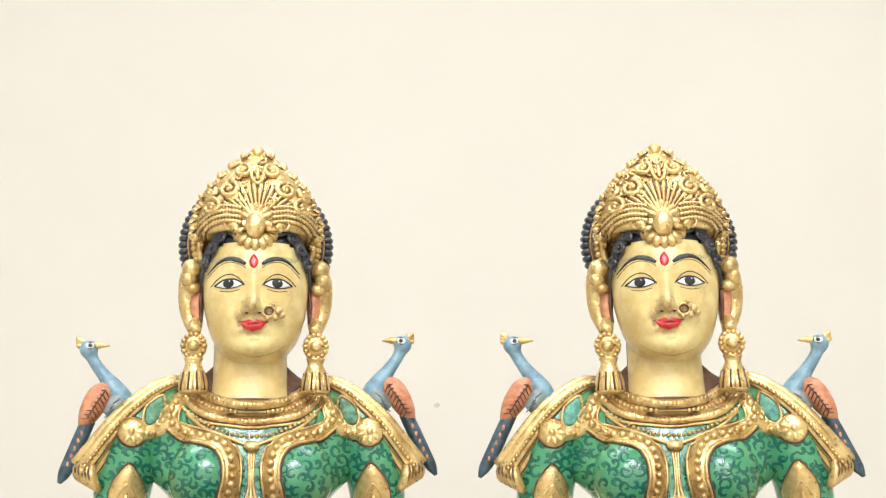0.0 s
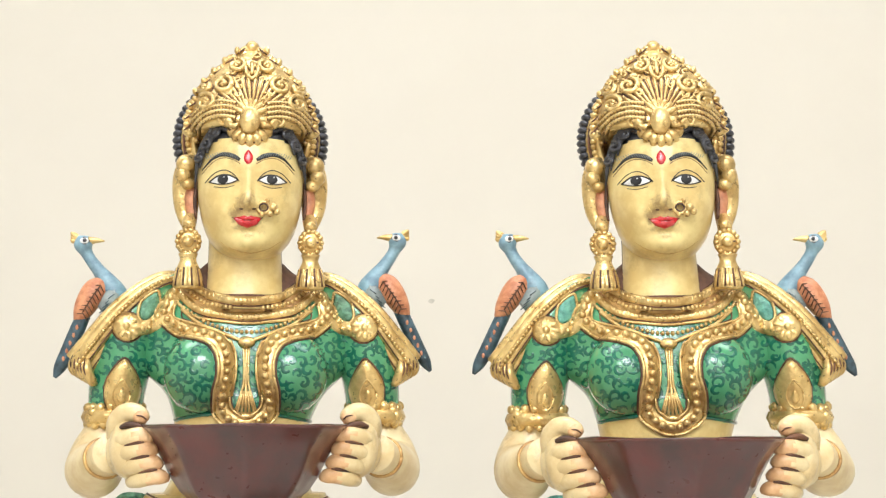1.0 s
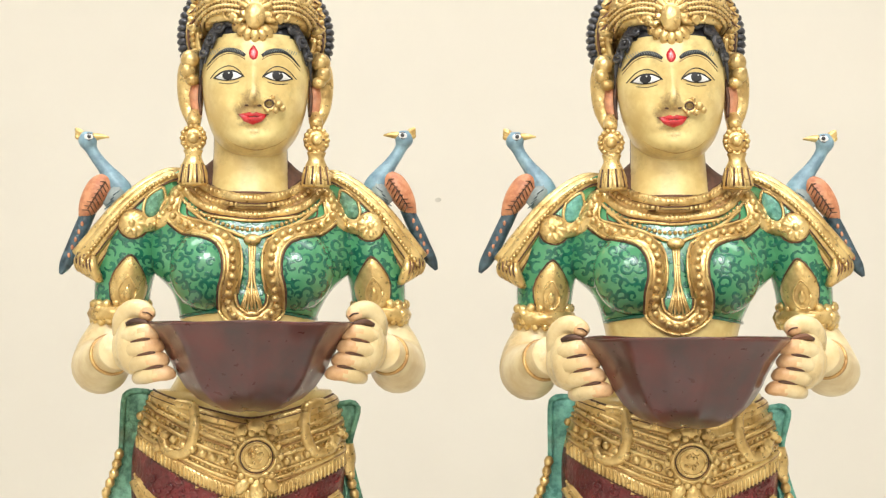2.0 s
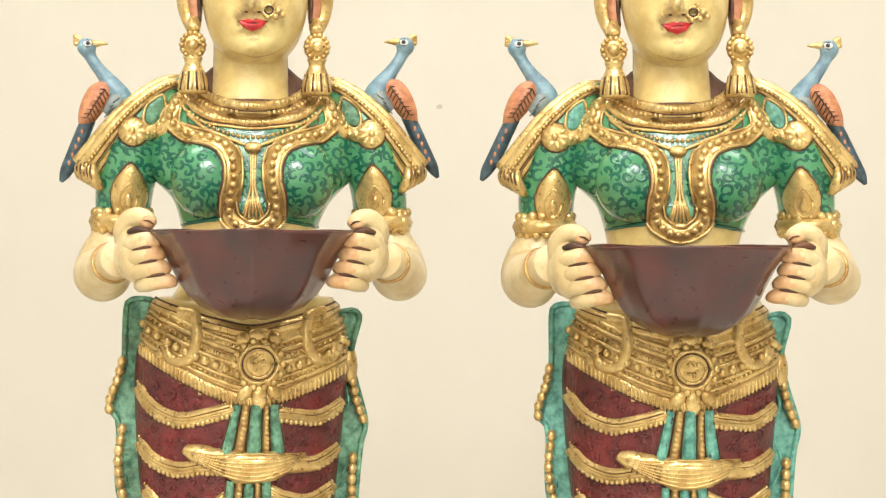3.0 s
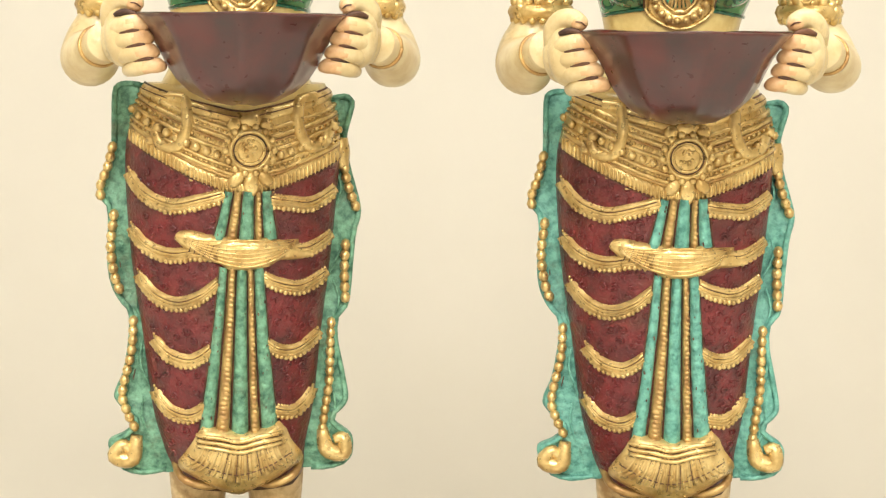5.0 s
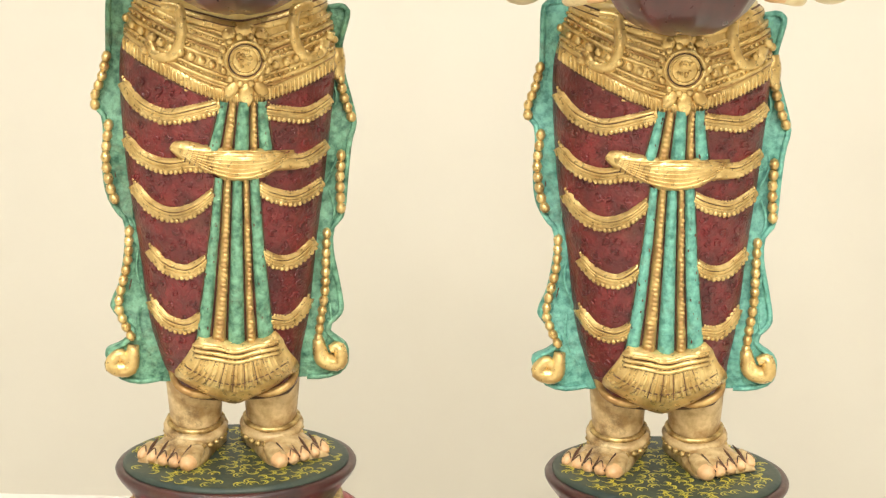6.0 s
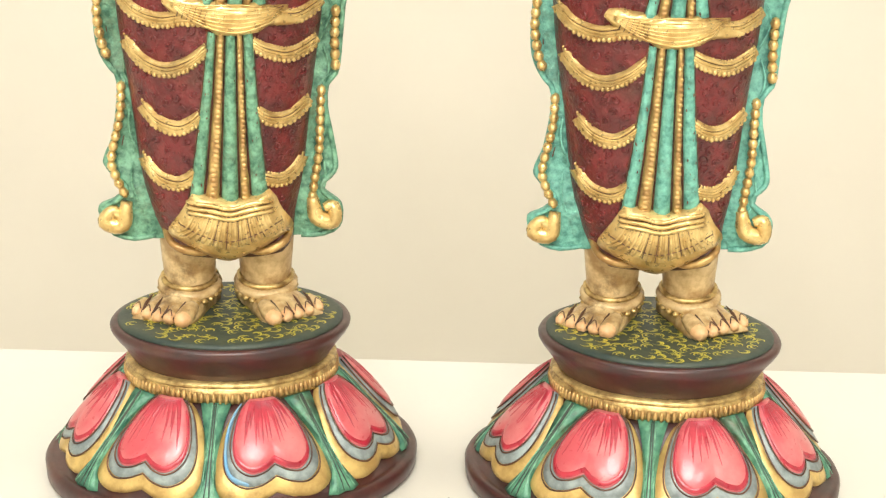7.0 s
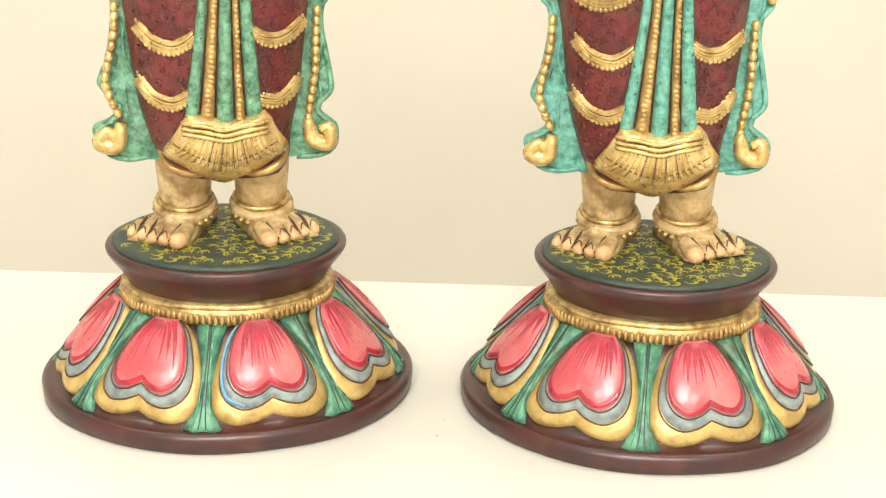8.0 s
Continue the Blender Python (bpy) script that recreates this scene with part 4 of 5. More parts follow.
        tube(B, [(sx(73), -133.6, 609 + zb, 0.5), (sx(76), -135.4, 611.5 + zb, 0.7), (sx(80), -135.2, 612 + zb, 0.5)], "brown", 6, 3)
        # brown bar paints the shadow gap beneath the thumb
        tube(B, [(sx(92), -128, 603 + zb, 1.6), (sx(86), -131, 605 + zb, 2.6), (sx(79), -134, 604.5 + zb, 2.2), (sx(75), -135, 603 + zb, 0.9)], "brown", 8, 3)
    # head
    hx, fx = 7.6, 5.6

    def features(p, a):
        x, y, z = p
        if y > -40:
            return p
        u, d = x - fx, 0.0
        d += 12.5 * math.exp(-(u / 4.8) ** 2) * math.exp(-((z - 784) / 6.5) ** 2)
        d += 7.0 * math.exp(-(u / 3.8) ** 2) * math.exp(-((z - 799) / 12) ** 2)
        d += 5.0 * math.exp(-((abs(u) - 7) / 3.2) ** 2) * math.exp(-((z - 781) / 4.0) ** 2)
        d -= 3.4 * math.exp(-((abs(u) - 17) / 10) ** 2) * math.exp(-((z - 803) / 8) ** 2)
        d += 2.4 * math.exp(-((abs(u) - 19) / 8) ** 2) * math.exp(-((z - 803) / 4.5) ** 2)
        d += 3.2 * math.exp(-((abs(u) - 23) / 10) ** 2) * math.exp(-((z - 777) / 10) ** 2)
        d += 3.6 * math.exp(-(u / 10) ** 2) * math.exp(-((z - 768.5) / 5.5) ** 2)
        d -= 1.6 * math.exp(-((abs(u) - 14) / 3) ** 2) * math.exp(-((z - 771) / 4) ** 2)
        d += 4.0 * math.exp(-(u / 11) ** 2) * math.exp(-((z - 751) / 6.5) ** 2)
        d -= 2.2 * math.exp(-(u / 12) ** 2) * math.exp(-((z - 759.5) / 3) ** 2)
        return (x, y - d, z)

    loft(B, [(hx, -36, 741, 10, 16, 22), (hx, -35, 744, 19, 32, 28), (hx, -34, 750, 27, 41, 34), (hx, -33, 762, 35, 46, 40), (hx, -32, 780, 40.5, 49, 44), (hx, -32, 800, 43, 50, 46), (hx, -32, 820, 43, 49, 47), (hx, -31, 840, 40, 46, 46), (hx, -30, 858, 32, 36, 40)], lambda x, y, z: "black" if z > 839 - 10 * ((x - hx) / 40) ** 4 - (18 if y > -34 else 0) else ("patina" if y > -30 else "ivory"), 110, 9, features)
    S = Front(B)
    for s in (-1, 1):
        ex, ez = fx + s * 19.0, 803
        up = [(ex - 11.5, ez - 0.8), (ex - 5.5, ez + 2.9), (ex, ez + 3.9), (ex + 5.5, ez + 2.9), (ex + 11.5, ez - 0.8)]
        dn = [(ex + 11.5, ez - 0.8), (ex + 5.5, ez - 3.0), (ex, ez - 3.6), (ex - 5.5, ez - 3.0), (ex - 11.5, ez - 0.8)]
        plaque(B, S, [tuple(p) for p in spline(up, 3)[:-1] + spline(dn, 3)[:-1]], 0.9, "white", lift=0.3)
        plaque(B, S, oval(ex - 0.4, ez + 0.3, 4.4, 3.8, 16), 0.5, "ink", lift=1.0)
        # white dot: a catchlight painted onto the iris
        ball(B, S.at(ex + 0.8, ez + 1.6, 2.0)[0], 0.6, "white", 6, 4)
        line(B, S, up, 0.7, "ink", lift=0.9)
        line(B, S, dn, 0.45, "ink", lift=0.9)
        line(B, S, [(ex - s * 12, ez - 1.8), (ex - s * 7, ez + 4.6), (ex, ez + 8), (ex + s * 8, ez + 5.8), (ex + s * 15, ez - 0.4)], 0.4, "ink", lift=0.3)
        line(B, S, [(ex - 8, ez - 5.0), (ex, ez - 6.6), (ex + 8, ez - 5.2)], 0.3, "ink", lift=0.3)
        brow = [(fx + s * 6.5, 818.5, 1.3), (fx + s * 12, 822.0, 2.1), (fx + s * 20, 824.0, 1.9), (fx + s * 28, 821.5, 1.2), (fx + s * 37, 813.5, 0.4)]
        ribbon(B, S, brow, 1.5, 0.5, "ink", 5)
        for k in range(14):
            x = fx + s * (8 + 1.9 * k)
            z = 819.6 + 4.6 * math.sin(math.pi * min(1, (k + 1) / 12) * 0.72)
            line(B, S, [(x, z - 1.0), (x + s * 1.4, z + 2.0)], 0.28, "grey", 2, 2.2)
        line(B, S, [(x, z - 3.0) for x, z, _ in brow], 0.3, "brown", lift=0.3)
        # nostril, crease beside the nose
        p, nn = S.at(fx + s * 4.8, 777.8, -0.5)
        ball(B, p, (2.0, 1.5, 1.1), "brown", 8, 5)
        line(B, S, [(fx + s * 10.6, 784, 0.2), (fx + s * 11.4, 780, 0.45), (fx + s * 9, 777, 0.3)], 0.4, "patina", lift=0.1)
    # lips
    bow = [(-12.5, 771.6), (-7, 771.8), (-3, 772.8), (0, 771.4), (3, 772.8), (7, 771.8), (12.5, 771.6)]
    mid = [(12.5, 771.6), (6, 768.8), (0, 769.0), (-6, 768.8), (-12.5, 771.6)]
    low_lip = [(-12.5, 771.6), (-6, 768.8), (0, 769.0), (6, 768.8), (12.5, 771.6), (7.5, 765.6), (0, 763.2), (-7.5, 765.6)]
    plaque(B, S, [(fx + 0.92 * x, z) for x, z in bow + mid[1:-1]], 1.4, "red", lift=0.4)
    plaque(B, S, [(fx + 0.92 * x, z) for x, z in low_lip], 2.0, "red", lift=0.4)
    line(B, S, [(fx + 0.92 * x, z) for x, z in mid], 0.35, "brown", lift=3.0)
    # ochre line under the jaw: dirt in the crease and painted chin shadow
    line(B, S, [(hx + x, z, r) for x, z, r in ((-25, 755, 0.15), (-15, 748, 0.4), (0, 744, 0.5), (15, 748, 0.4), (25, 755, 0.15))], 0.4, "ochre", lift=0.0)
    # bindi, nose ring
    plaque(B, S, oval(fx, 821, 3.7, 6.2, 16, 0, 0.55), 1.0, "red", lift=0.5)
    rx, rz = fx + 12.5, 779.5
    ry = S.at(rx, rz)[0].y - 2.5
    tube(B, [(rx + 4.6 * math.cos(a), ry, rz + 4.6 * math.sin(a), 1.7) for a in [2 * math.pi * k / 14 for k in range(15)]], "gold", 7, 2)
    for x, z, r in ((7.5, 0, 3.6), (5, -5, 3.0), (-1, -5.5, 2.2), (10.5, -3.5, 2.8), (3, 5.5, 2.0)):
        ball(B, (rx + x, ry - 0.8, rz + z), r, "gold", 8, 5)
    tube(B, [(rx + 3.4 * math.cos(a), ry - 1.2, rz + 3 * math.sin(a), 0.7) for a in [2 * math.pi * k / 10 for k in range(11)]], "brown", 6, 2)
    # hair and halo behind
    rings = []
    for k, (rr, y) in enumerate(((0.2, 0), (0.94, -4), (1.0, 4), (1.0, 14), (0.9, 24), (0.3, 30))):
        rings.append([(hx + 60 * rr * math.cos(2 * math.pi * j / 48), y, 850 + 55 * rr * math.sin(2 * math.pi * j / 48)) for j in range(48)])
    skin(B, rings, lambda x, y, z: "gold" if y < 3 else "black")
    for k in range(64):
        a = 2 * math.pi * k / 64
        ball(B, (hx + 60.2 * math.cos(a), 8, 850 + 57 * math.sin(a)), (6.2, 9, 4.0), "black", 8, 6, Matrix.Rotation(-a, 3, "Y"))
        ball(B, (hx + 52 * math.cos(a), -7, 849 + 50 * math.sin(a)), (3.6, 3.4, 3.0), "gold", 7, 5)
    tube(B, [(hx + 47.5 * math.cos(a), -9, 847 + 46 * math.sin(a), 3.2) for a in [2 * math.pi * k / 32 for k in range(33)]], "gold", 8, 2)
    tube(B, [(hx + 56 * math.cos(a), -4, 849 + 54 * math.sin(a), 1.4) for a in [2 * math.pi * k / 32 for k in range(33)]], "brown", 6, 2)
    for s in (-1, 1):
        # locks at the temples
        for j in range(3):
            lock = [(15, 849, 0.4, -1), (21, 851, 0.2, -1), (28, 847.5, -0.4, -0.9), (34, 839, -0.8, -0.6), (38.5, 828, -1, -0.2), (41.5, 816, -1, 0), (43, 802, -0.7, 0)]
            line(B, S, [(hx + s * (x + j * 2.4 * dx + 0.7 * math.sin(2.1 * i + j)), z + j * 2.6 * dz + 0.9 * math.sin(1.7 * i + 2 * j), (2.0, 2.7, 2.9, 2.8, 2.4, 1.9, 1.0)[i] * (0.4 if i == 6 - j else 1.0)) for i, (x, z, dx, dz) in enumerate(lock[:7 - j])], 2.4, "black", 5, 1.0)
        for x, z, r, tn in ((17, 845.5, 4.6, 1.15), (26, 842, 5.2, -1.2), (33.5, 833, 4.8, 1.15), (37.5, 823, 3.8, -1.1)):
            line(B, S, [(hx + s * (px - hx), pz) for px, pz in spiral(hx + x, z, r, 90, tn, 0.2, 12)], 1.7, "black", 1, 2.4)
        # ear plate with peach hollow, knob above, earring below
        tube(B, [(hx + s * 50, -26, 825, 5), (hx + s * 55, -22, 812, 7), (hx + s * 56, -21, 796, 7.5), (hx + s * 54, -22, 782, 6.5), (hx + s * 50, -26, 770, 5)], "gold", 12, 4)
        tube(B, [(hx + s * 46, -30, 806, 4), (hx + s * 48.5, -29, 795, 5.4), (hx + s * 47.5, -30, 782, 4.6), (hx + s * 46, -31, 774, 3)], "orange", 10, 4)
        tube(B, [(hx + s * 43.5, -34, 808, 1.2), (hx + s * 45, -35, 793, 1.5), (hx + s * 44, -36, 776, 1.2)], "brown", 7, 4)
        loft(B, [(hx + s * 49, -20, 768, 4, 6, 6), (hx + s * 52, -20, 782, 9, 8, 8), (hx + s * 53, -20, 800, 11, 9, 9), (hx + s * 53, -20, 818, 10, 9, 9), (hx + s * 51, -20, 832, 5, 6, 6)], "gold", 20, 4)
        ball(B, (hx + s * 53, -34, 822), (8, 9, 8.5), "gold", 12, 8)
        ball(B, (hx + s * 55, -36, 812), (6.5, 7, 7), "gold", 12, 8)
        ball(B, (hx + s * 51, -36, 805), (6, 6, 5), "gold", 10, 7)
        c = (hx + s * 49.5, -42, 756)
        ball(B, (c[0], c[1] + 3, c[2]), (10.5, 6, 12), "gold", 16, 9)
        for k in range(14):
            a = 2 * math.pi * k / 14
            ball(B, (c[0] + 8.6 * math.cos(a), c[1] - 1, c[2] + 9.6 * math.sin(a)), (2.6, 2.4, 2.2), "gold", 6, 4)
        ball(B, (c[0], c[1] - 3, c[2]), (5.0, 4, 5.0), "gold", 12, 8)
        tube(B, [(c[0], c[1] - 1, c[2], 0.9), (c[0] + 6.3, c[1] - 4.2, c[2], 0.7)], "brown", 5, 1)
        tube(B, [(c[0], c[1], 768, 5), (hx + s * 49, -34, 774, 6), (hx + s * 48, -30, 780, 4)], "gold", 9, 3)
        loft(B, [(c[0], -38, 717, 11, 9, 9), (c[0], -38, 721, 12, 10, 10), (c[0], -38, 728, 11.5, 9, 9), (c[0], -39, 735, 9, 8, 8), (c[0], -40, 741, 6.5, 6, 6), (c[0], -41, 746, 8, 7, 7)], "gold", 16, 3)
        for k in range(11):
            a = math.pi * (1 + k / 10)
            tube(B, [(c[0] + 12 * math.cos(a), -38 + 10 * math.sin(a), 719, 1.0), (c[0] + 9.3 * math.cos(a), -39 + 8.3 * math.sin(a), 734, 0.7)], "gold" if k % 2 else "brown", 5, 1)
    # crown
    loft(B, [(hx, -34, 848, 47, 45, 40), (hx, -33, 852, 50, 48, 42), (hx, -31, 862, 50, 47, 40), (hx, -28, 878, 46, 42, 34), (hx, -24, 894, 38, 34, 26), (hx, -22, 908, 26, 25, 18), (hx, -20, 919, 14, 15, 12), (hx, -20, 926, 6, 7, 6)], "gold", 64, 6)
    S = Front(B)
    for ang in range(22, 160, 8):
        c, s = math.cos(radians(ang)), math.sin(radians(ang))
        L = 26 + 14 * s
        line(B, S, [(hx + 9 * c, 852 + 9 * s, 0.6), (hx + L * 0.6 * c, 852 + L * 0.6 * s, 1.2), (hx + L * c, 852 + L * s, 1.7)], 1.0, "gold", lift=0.7)
        line(B, S, [(hx + 12 * math.cos(radians(ang + 4)), 852 + 12 * math.sin(radians(ang + 4)), 0.4), (hx + L * math.cos(radians(ang + 4)), 852 + L * math.sin(radians(ang + 4)), 0.8)], 0.6, "brown", lift=0.3)
    for s in (-1, 1):
        for x, z, r, a0, tn in ((23, 884, 8.5, 100, 1.3), (36, 869, 8.0, 60, 1.3), (12, 903, 7.0, 120, 1.2), (38, 884, 5.5, 150, 1.1)):
            line(B, S, [(hx + s * (px - 0), pz) for px, pz in spiral(x, z, r, a0, tn, 0.2, 16)], 2.3, "gold", 2, 0.9)
            line(B, S, [(hx + s * (px - 0), pz) for px, pz in spiral(x, z, r - 2.6, a0, tn, 0.2, 14)], 0.8, "brown", 2, 0.8)
            ball(B, S.at(hx + s * x, z, 1.5)[0], 2.6, "gold")
        for x, y, z, r in ((9, -27, 921, 6.4), (18, -27, 912, 7.6), (27, -28, 903, 7.6), (35, -30, 894, 7.4), (42, -32, 885, 7.2), (47, -34, 873, 7.0), (51, -36, 862, 6.2), (52, -38, 852, 5.6)):
            lean = Matrix.Rotation(s * math.atan2(x, z - 852) + random.uniform(-0.3, 0.3), 3, "Y")
            k = random.uniform(0.85, 1.05)
            ball(B, (hx + s * (x - 2.6), y, z - 2.2), (r * 1.0 * k, r * 1.1, r * 1.2 * k), "gold", 10, 7, lean)
            for q in (-0.5, 0.5):
                tip = lean @ Vector((q * r, 0, 0.1 * r))
                ball(B, (hx + s * x + tip.x, y - 3.5, z + tip.z), (r * 0.42, r * 0.6, r * 0.6), "gold", 8, 5, lean)
            tube(B, [(hx + s * (x - r * 0.5), y - r, z + 2, 0.7), (hx + s * x, y - r * 1.25, z - 1, 0.8), (hx + s * (x + r * 0.5), y - r, z - 3, 0.6)], "brown", 5, 3)
        # ribbed bands sweeping to the temples
        for j in range(4):
            p4 = [(hx + s * 12, 853 + j * 4.2), (hx + s * 24, 856 + j * 4.4 - 1), (hx + s * 36, 853 + j * 4.4), (hx + s * 47, 845 + j * 4.8)]
            line(B, S, p4, 1.9, "gold", lift=0.8)
            for x, z in walk_along(p4, 2.6):
                line(B, S, [(x, z - 1.6), (x + 0.6, z + 1.8)], 0.42, "brown", 1, 6.5)
    for x, y, z, r in ((0, -27, 925, 6.2), (-5, -28, 920, 5), (5, -28, 920, 5), (0, -33, 913, 6.5), (-9, -30, 912, 5), (9, -30, 912, 5)):
        ball(B, (hx + x, y, z), (r, r, r), "gold", 10, 7)
    line(B, S, [(hx - 6, 907), (hx - 4, 894), (hx, 889), (hx + 4, 894), (hx + 6, 907)], 2.0, "gold", lift=0.8)
    line(B, S, [(hx, 906), (hx, 893)], 1.8, "gold", lift=0.9)
    # small carved scrolls between the large ones
    for k in range(46):
        x, z = random.uniform(-44, 44), random.uniform(862, 918)
        if abs(x) < 46 * math.sqrt(max(0, 1 - ((z - 850) / 78) ** 2)) and (abs(x) > 9 or z > 895) and S.solid(hx + x, z, 5):
            a0, tn, r = random.uniform(0, 360), random.choice((-0.9, 0.9)), random.uniform(2.6, 4.2)
            line(B, S, spiral(hx + x, z, r, a0, tn, 0.3, 7), 1.1, "gold", 1, 1.2)
            line(B, S, spiral(hx + x, z, r + 1.5, a0, tn * 0.8, 0.6, 6), 0.55, "brown", 1, 0.5)
    # flower over the brow
    fz = 849
    for k in range(9):
        a = math.pi * (1.0 + k / 8)
        plaque(B, S, oval(hx - 1 + 12 * math.cos(a), fz - 2 + 10.5 * math.sin(a), 7.4, 4.2, 12, a), 3.4, "gold", 3, 3.0)
        line(B, S, [(hx - 1 + 7 * math.cos(a + 0.2), fz - 2 + 7 * math.sin(a + 0.2), 0.5), (hx - 1 + 17 * math.cos(a + 0.2), fz - 2 + 15 * math.sin(a + 0.2), 0.9)], 0.7, "brown", lift=2.4)
    p, nn = S.at(hx - 1, fz + 2, 4)
    ball(B, p, (8.2, 4.6, 11.5), "gold", 16, 10)
    for k in range(7):
        a = math.pi * (0.15 + 0.7 * k / 6)
        plaque(B, S, oval(hx - 1 + 9 * math.cos(a), fz + 4 + 12 * math.sin(a), 7, 2.6, 10, a), 2.6, "gold", 3, 1.6)
    for s in (-1, 1):
        plaque(B, S, oval(hx + s * 17, 849, 4.6, 5.0, 12, -s * 0.5), 2.5, "gold", 3, 2.0)
        line(B, S, [(hx + s * (px - hx), pz) for px, pz in spiral(hx + 22, 853, 4.6, 200, 1.2, 0.3, 12)], 1.5, "gold", 1, 0.8)
    # birds on the shoulders
    for s in (-1, 1):
        sx = lambda x: 1.5 + s * x
        y, up, slip, slope = (6, s * 3.0, 0.0, 0.035) if drop == 0 else ((6, 3.5, 10.0, -0.075) if s < 0 else (6, -1.6, 0.5, 0.02))
        n0 = len(B.v)
        tube(B, [(sx(99), y, 710, 7), (sx(106), y, 720, 9.5), (sx(112), y, 729, 8), (sx(118.5), y, 738, 5.8), (sx(125), y, 747, 5), (sx(129), y, 754, 5.2), (sx(131.5), y - 1, 761, 7.8), (sx(131.5), y - 1, 768, 4.5)], "blue", 12, 5)
        tube(B, [(sx(115), y, 729, 6), (sx(121), y - 2, 723, 10), (sx(127), y - 3, 714, 10), (sx(132.5), y - 2, 704, 8), (sx(136.5), y, 696, 4.5)], "orange", 12, 5)
        tube(B, [(sx(106), y - 2, 722, 7), (sx(110), y - 3, 712, 9), (sx(117), y - 2, 705, 6)], "grey", 10, 4)
        tube(B, [(sx(132), y, 701, 6), (sx(138), y, 687, 6.2), (sx(145.5), y, 669, 6.2), (sx(152), y, 656, 5), (sx(156), y, 648, 1.5)], "slate", 12, 4)
        tube(B, [(sx(127), y - 2, 764, 3.6), (sx(121), y - 2, 764.5, 2.6), (sx(114), y - 2, 764, 0.6)], "gold", 9, 3)
        for k in (-1, 0, 1):
            tube(B, [(sx(134), y, 764, 2), (sx(137), y - 0.5 * k, 766 + 1.6 * k, 2.8), (sx(141), y, 767 + 3.0 * k, 2.2), (sx(142), y, 767 + 3.2 * k, 1)], "gold", 8, 3)
        ball(B, (sx(130), y - 8.2, 763.4), (3.8, 1.2, 2.8), "white", 10, 6)
        ball(B, (sx(129.6), y - 9.2, 763.6), (1.8, 0.9, 1.8), "black", 8, 5)
        for q in (-1, 1):
            tube(B, [(sx(134), y - 6.2, 762.6, 0.4), (sx(130), y - 8.9, 763.4 + 3.0 * q, 0.5), (sx(126), y - 6.2, 763.6, 0.4)], "black", 5, 3)
        for k in range(8):
            t = k / 7
            bx, bz, by = 117 + 14 * t, 725 - 24 * t, y - 14.4 + 2.6 * abs(t - 0.45)
            tube(B, [(sx(bx), by, bz, 0.6), (sx(bx + 5.5), by + 3.0, bz + 0.5, 0.4)], "brown", 5, 1)
            tube(B, [(sx(bx), by, bz, 0.6), (sx(bx - 2.5), by + 3.0, bz - 5.5, 0.4)], "brown", 5, 1)
        tube(B, [(sx(117), y - 12.0, 725, 0.6), (sx(124.5), y - 13.6, 714, 0.6), (sx(132), y - 10.6, 702, 0.5)], "brown", 5, 3)
        for k in range(5):
            t = k / 5
            ball(B, (sx(137 + 14 * t), y - 6.2, 690 - 33 * t), (1.3, 0.7, 2.2), "orange", 6, 4)
        for k in range(4):
            tube(B, [(sx(106 + 2.4 * k), y - 11, 718 - 4 * k, 0.5), (sx(111 + 2.4 * k), y - 12, 714 - 4 * k, 0.5)], "slate", 5, 1)
        tube(B, [(sx(140), 2, 662, 4), (sx(147), y, 664, 3.5)], "slate", 8, 3)
        B.v[n0:] = [(a + slip + (762 - c) * slope, b, c + up) for a, b, c in B.v[n0:]]
    if drop:
        # this cast carries its trunk a little askew
        B.v = [(x, y, z - 0.027 * (x - 8) * max(0.0, min(1.0, (z - 500) / 80))) for x, y, z in B.v]
    ob = new("statue", B.mesh("statue"))
    ob.matrix_basis = m
    return tagged(ob, label, "statue", "pair of statues")


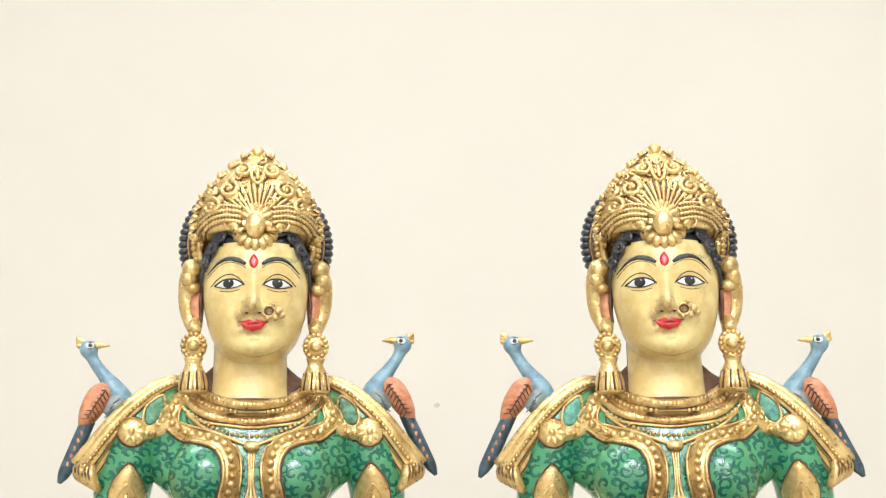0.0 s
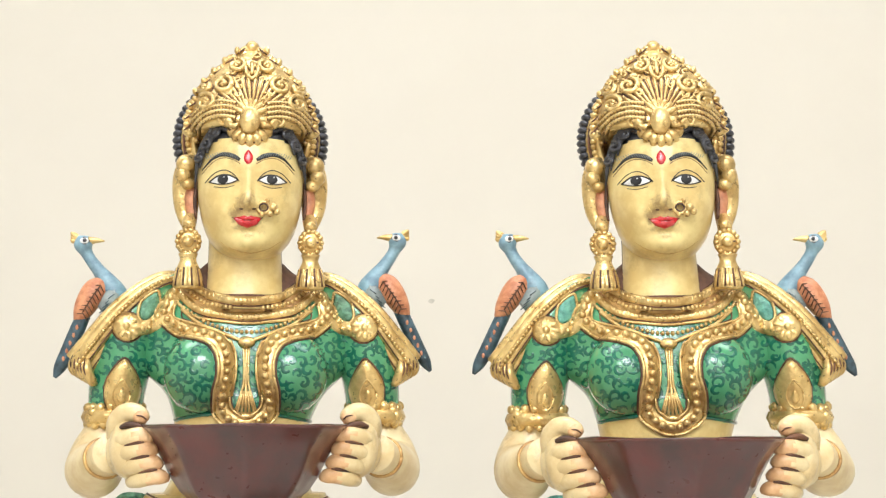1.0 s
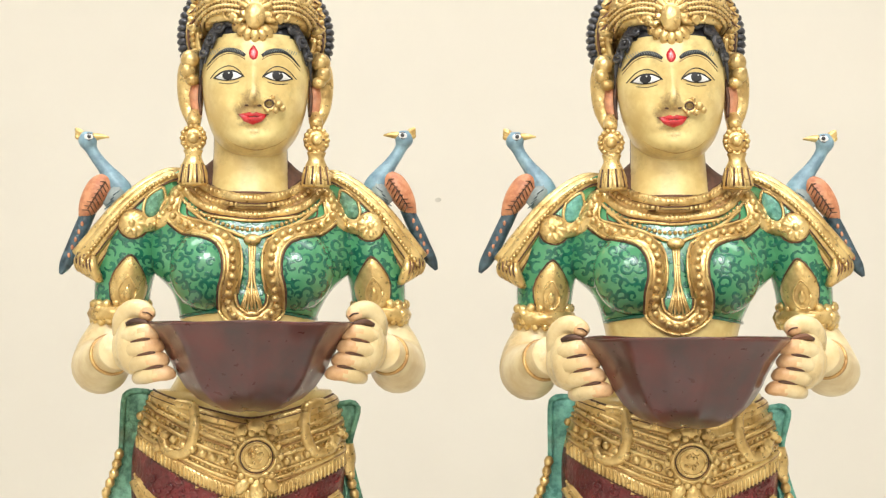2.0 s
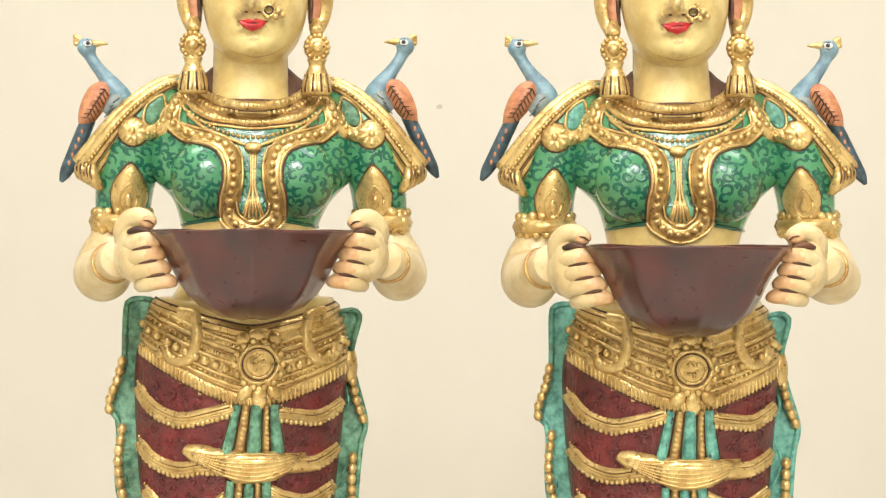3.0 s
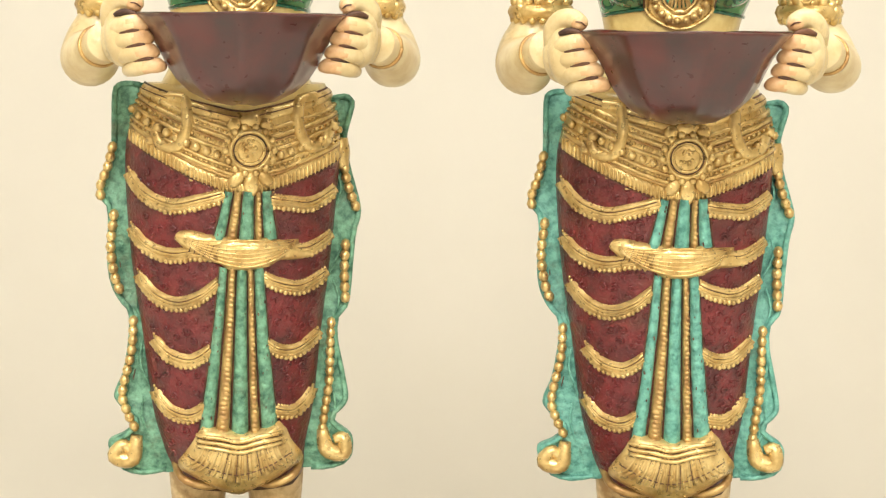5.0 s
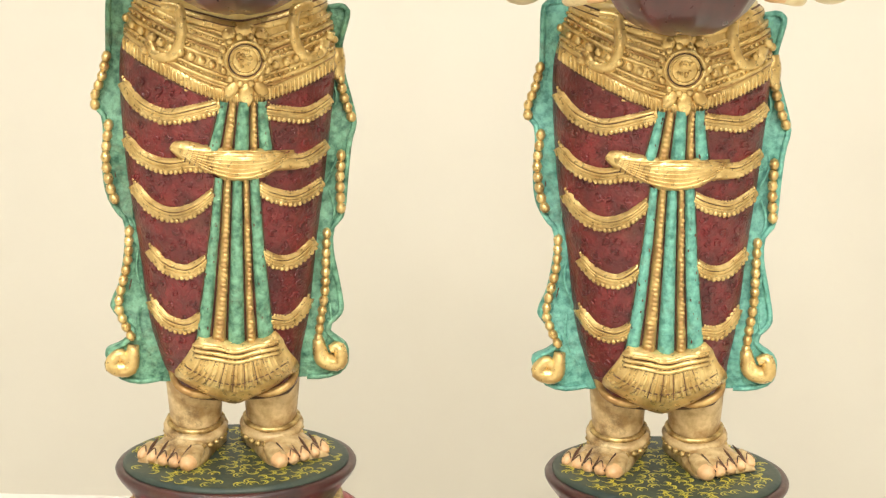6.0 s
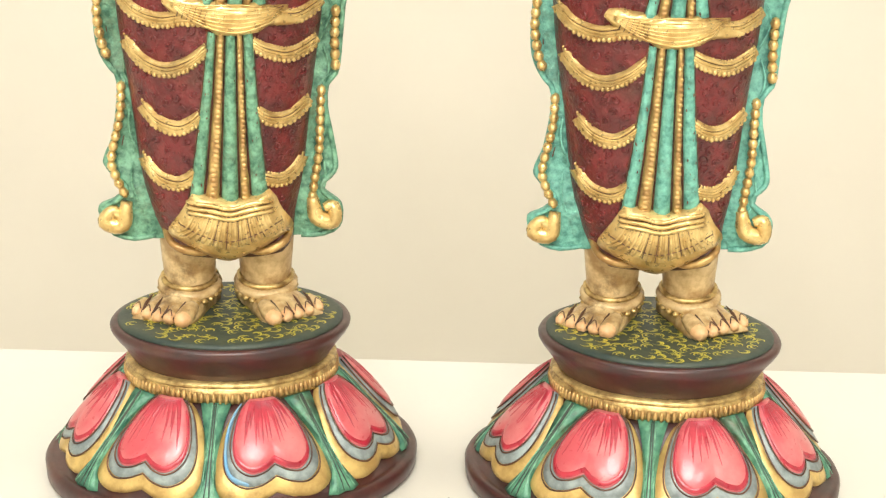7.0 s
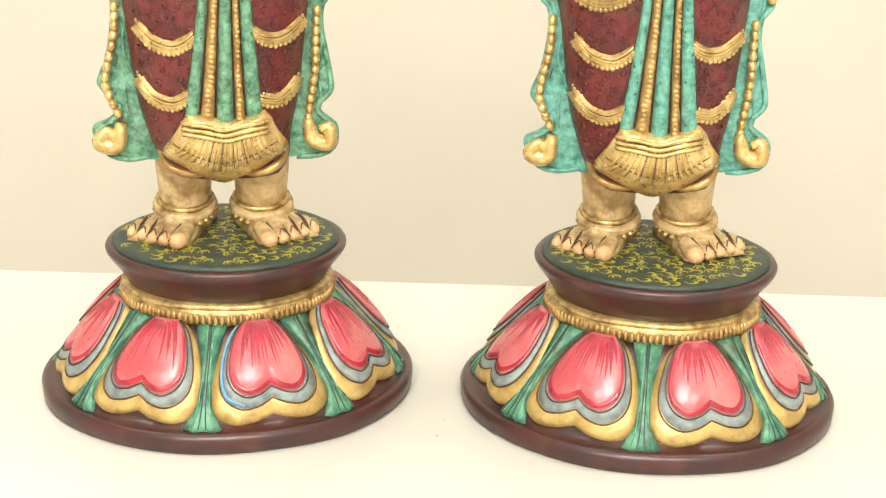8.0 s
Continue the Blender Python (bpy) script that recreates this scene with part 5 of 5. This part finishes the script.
def offering_bowl(m, ridge, label):
    """A beaten bowl with soft facets."""
    B = Build()
    prof = [(10, -67), (26, -64), (38.5, -57.5), (47.5, -49), (54.5, -38.5), (60, -27), (65.5, -16.5), (71.5, -7.5), (75.8, -1.8), (77.3, 0), (76.3, 0.8), (74.6, 0), (69, -8), (61, -22), (52, -38), (40, -52), (26, -59), (7, -61)]
    n, k = 96, 8
    seg = 2 * math.pi / k
    rings = []
    for i, (r, z) in enumerate(prof):
        ring = []
        for j in range(n):
            a = 2 * math.pi * j / n
            b = ((a + ridge) % seg) - seg / 2
            deep = 0.5 if 8 <= i <= 10 else (0.8 if i < 8 else 0.6)
            rr = r * (1 - deep * (1 - math.cos(seg / 2) / math.cos(b)) + 0.004 * math.cos(b * 16)) + 0.9 * noise.noise((math.cos(a) * 2.6, math.sin(a) * 2.6, z * 0.05))
            rr += r * 0.03 * (1 if r > 70 else 0.6)
            ring.append((rr * math.cos(a), rr * math.sin(a), z + 0.8 * math.sin(3 * a) + (0.9 * abs(b / seg) if 8 <= i <= 11 else 0)))
        rings.append(ring)
    skin(B, rings, "bowl")
    ob = new("offering_bowl", B.mesh("offering_bowl"))
    ob.matrix_basis = m
    return tagged(ob, label, "bowl", "pair of bowls")


for X, Y, turn, lean, wide, tall, rim, scarf, drop, tilt, blue in ((-0.210, 0.0, 9, 0.0, 1.02, 1.0, 0.604, "teal", 0, -8.5, 0), (0.1622, -0.003, -3, -1.9, 1.022, 0.995, 0.604, "turquoise", 8, -4, 9)):
    base = pose(-0.2115 if drop == 0 else 0.166, Y + (0.005 if drop == 0 else -0.003), 0, 0, 0, turn)
    lotus_pedestal(base, tilt, blue, "round lotus pedestal with pink heart petals on the white table" if drop == 0 else "round lotus pedestal with faded pink petals on the white table")
    up = pose(X, Y, 0.143, 0, lean, 0) @ pose(0, 0, 0, 0, 0, turn)
    statue(up @ Matrix.Diagonal((wide, 1, tall, 1)) @ pose(0, 0, -0.143), scarf, drop, "painted brass temple statue with sea-green scarf standing on a pedestal" if drop == 0 else "painted brass temple statue with turquoise scarf standing on a pedestal")
    offering_bowl(up @ pose(0.006, -0.128, (rim - 0.143) * tall - drop * 0.001, 0, 0 if drop == 0 else 1.8, 0), 0.0 if drop == 0 else -0.12, "dark maroon faceted bowl held out by the statue")
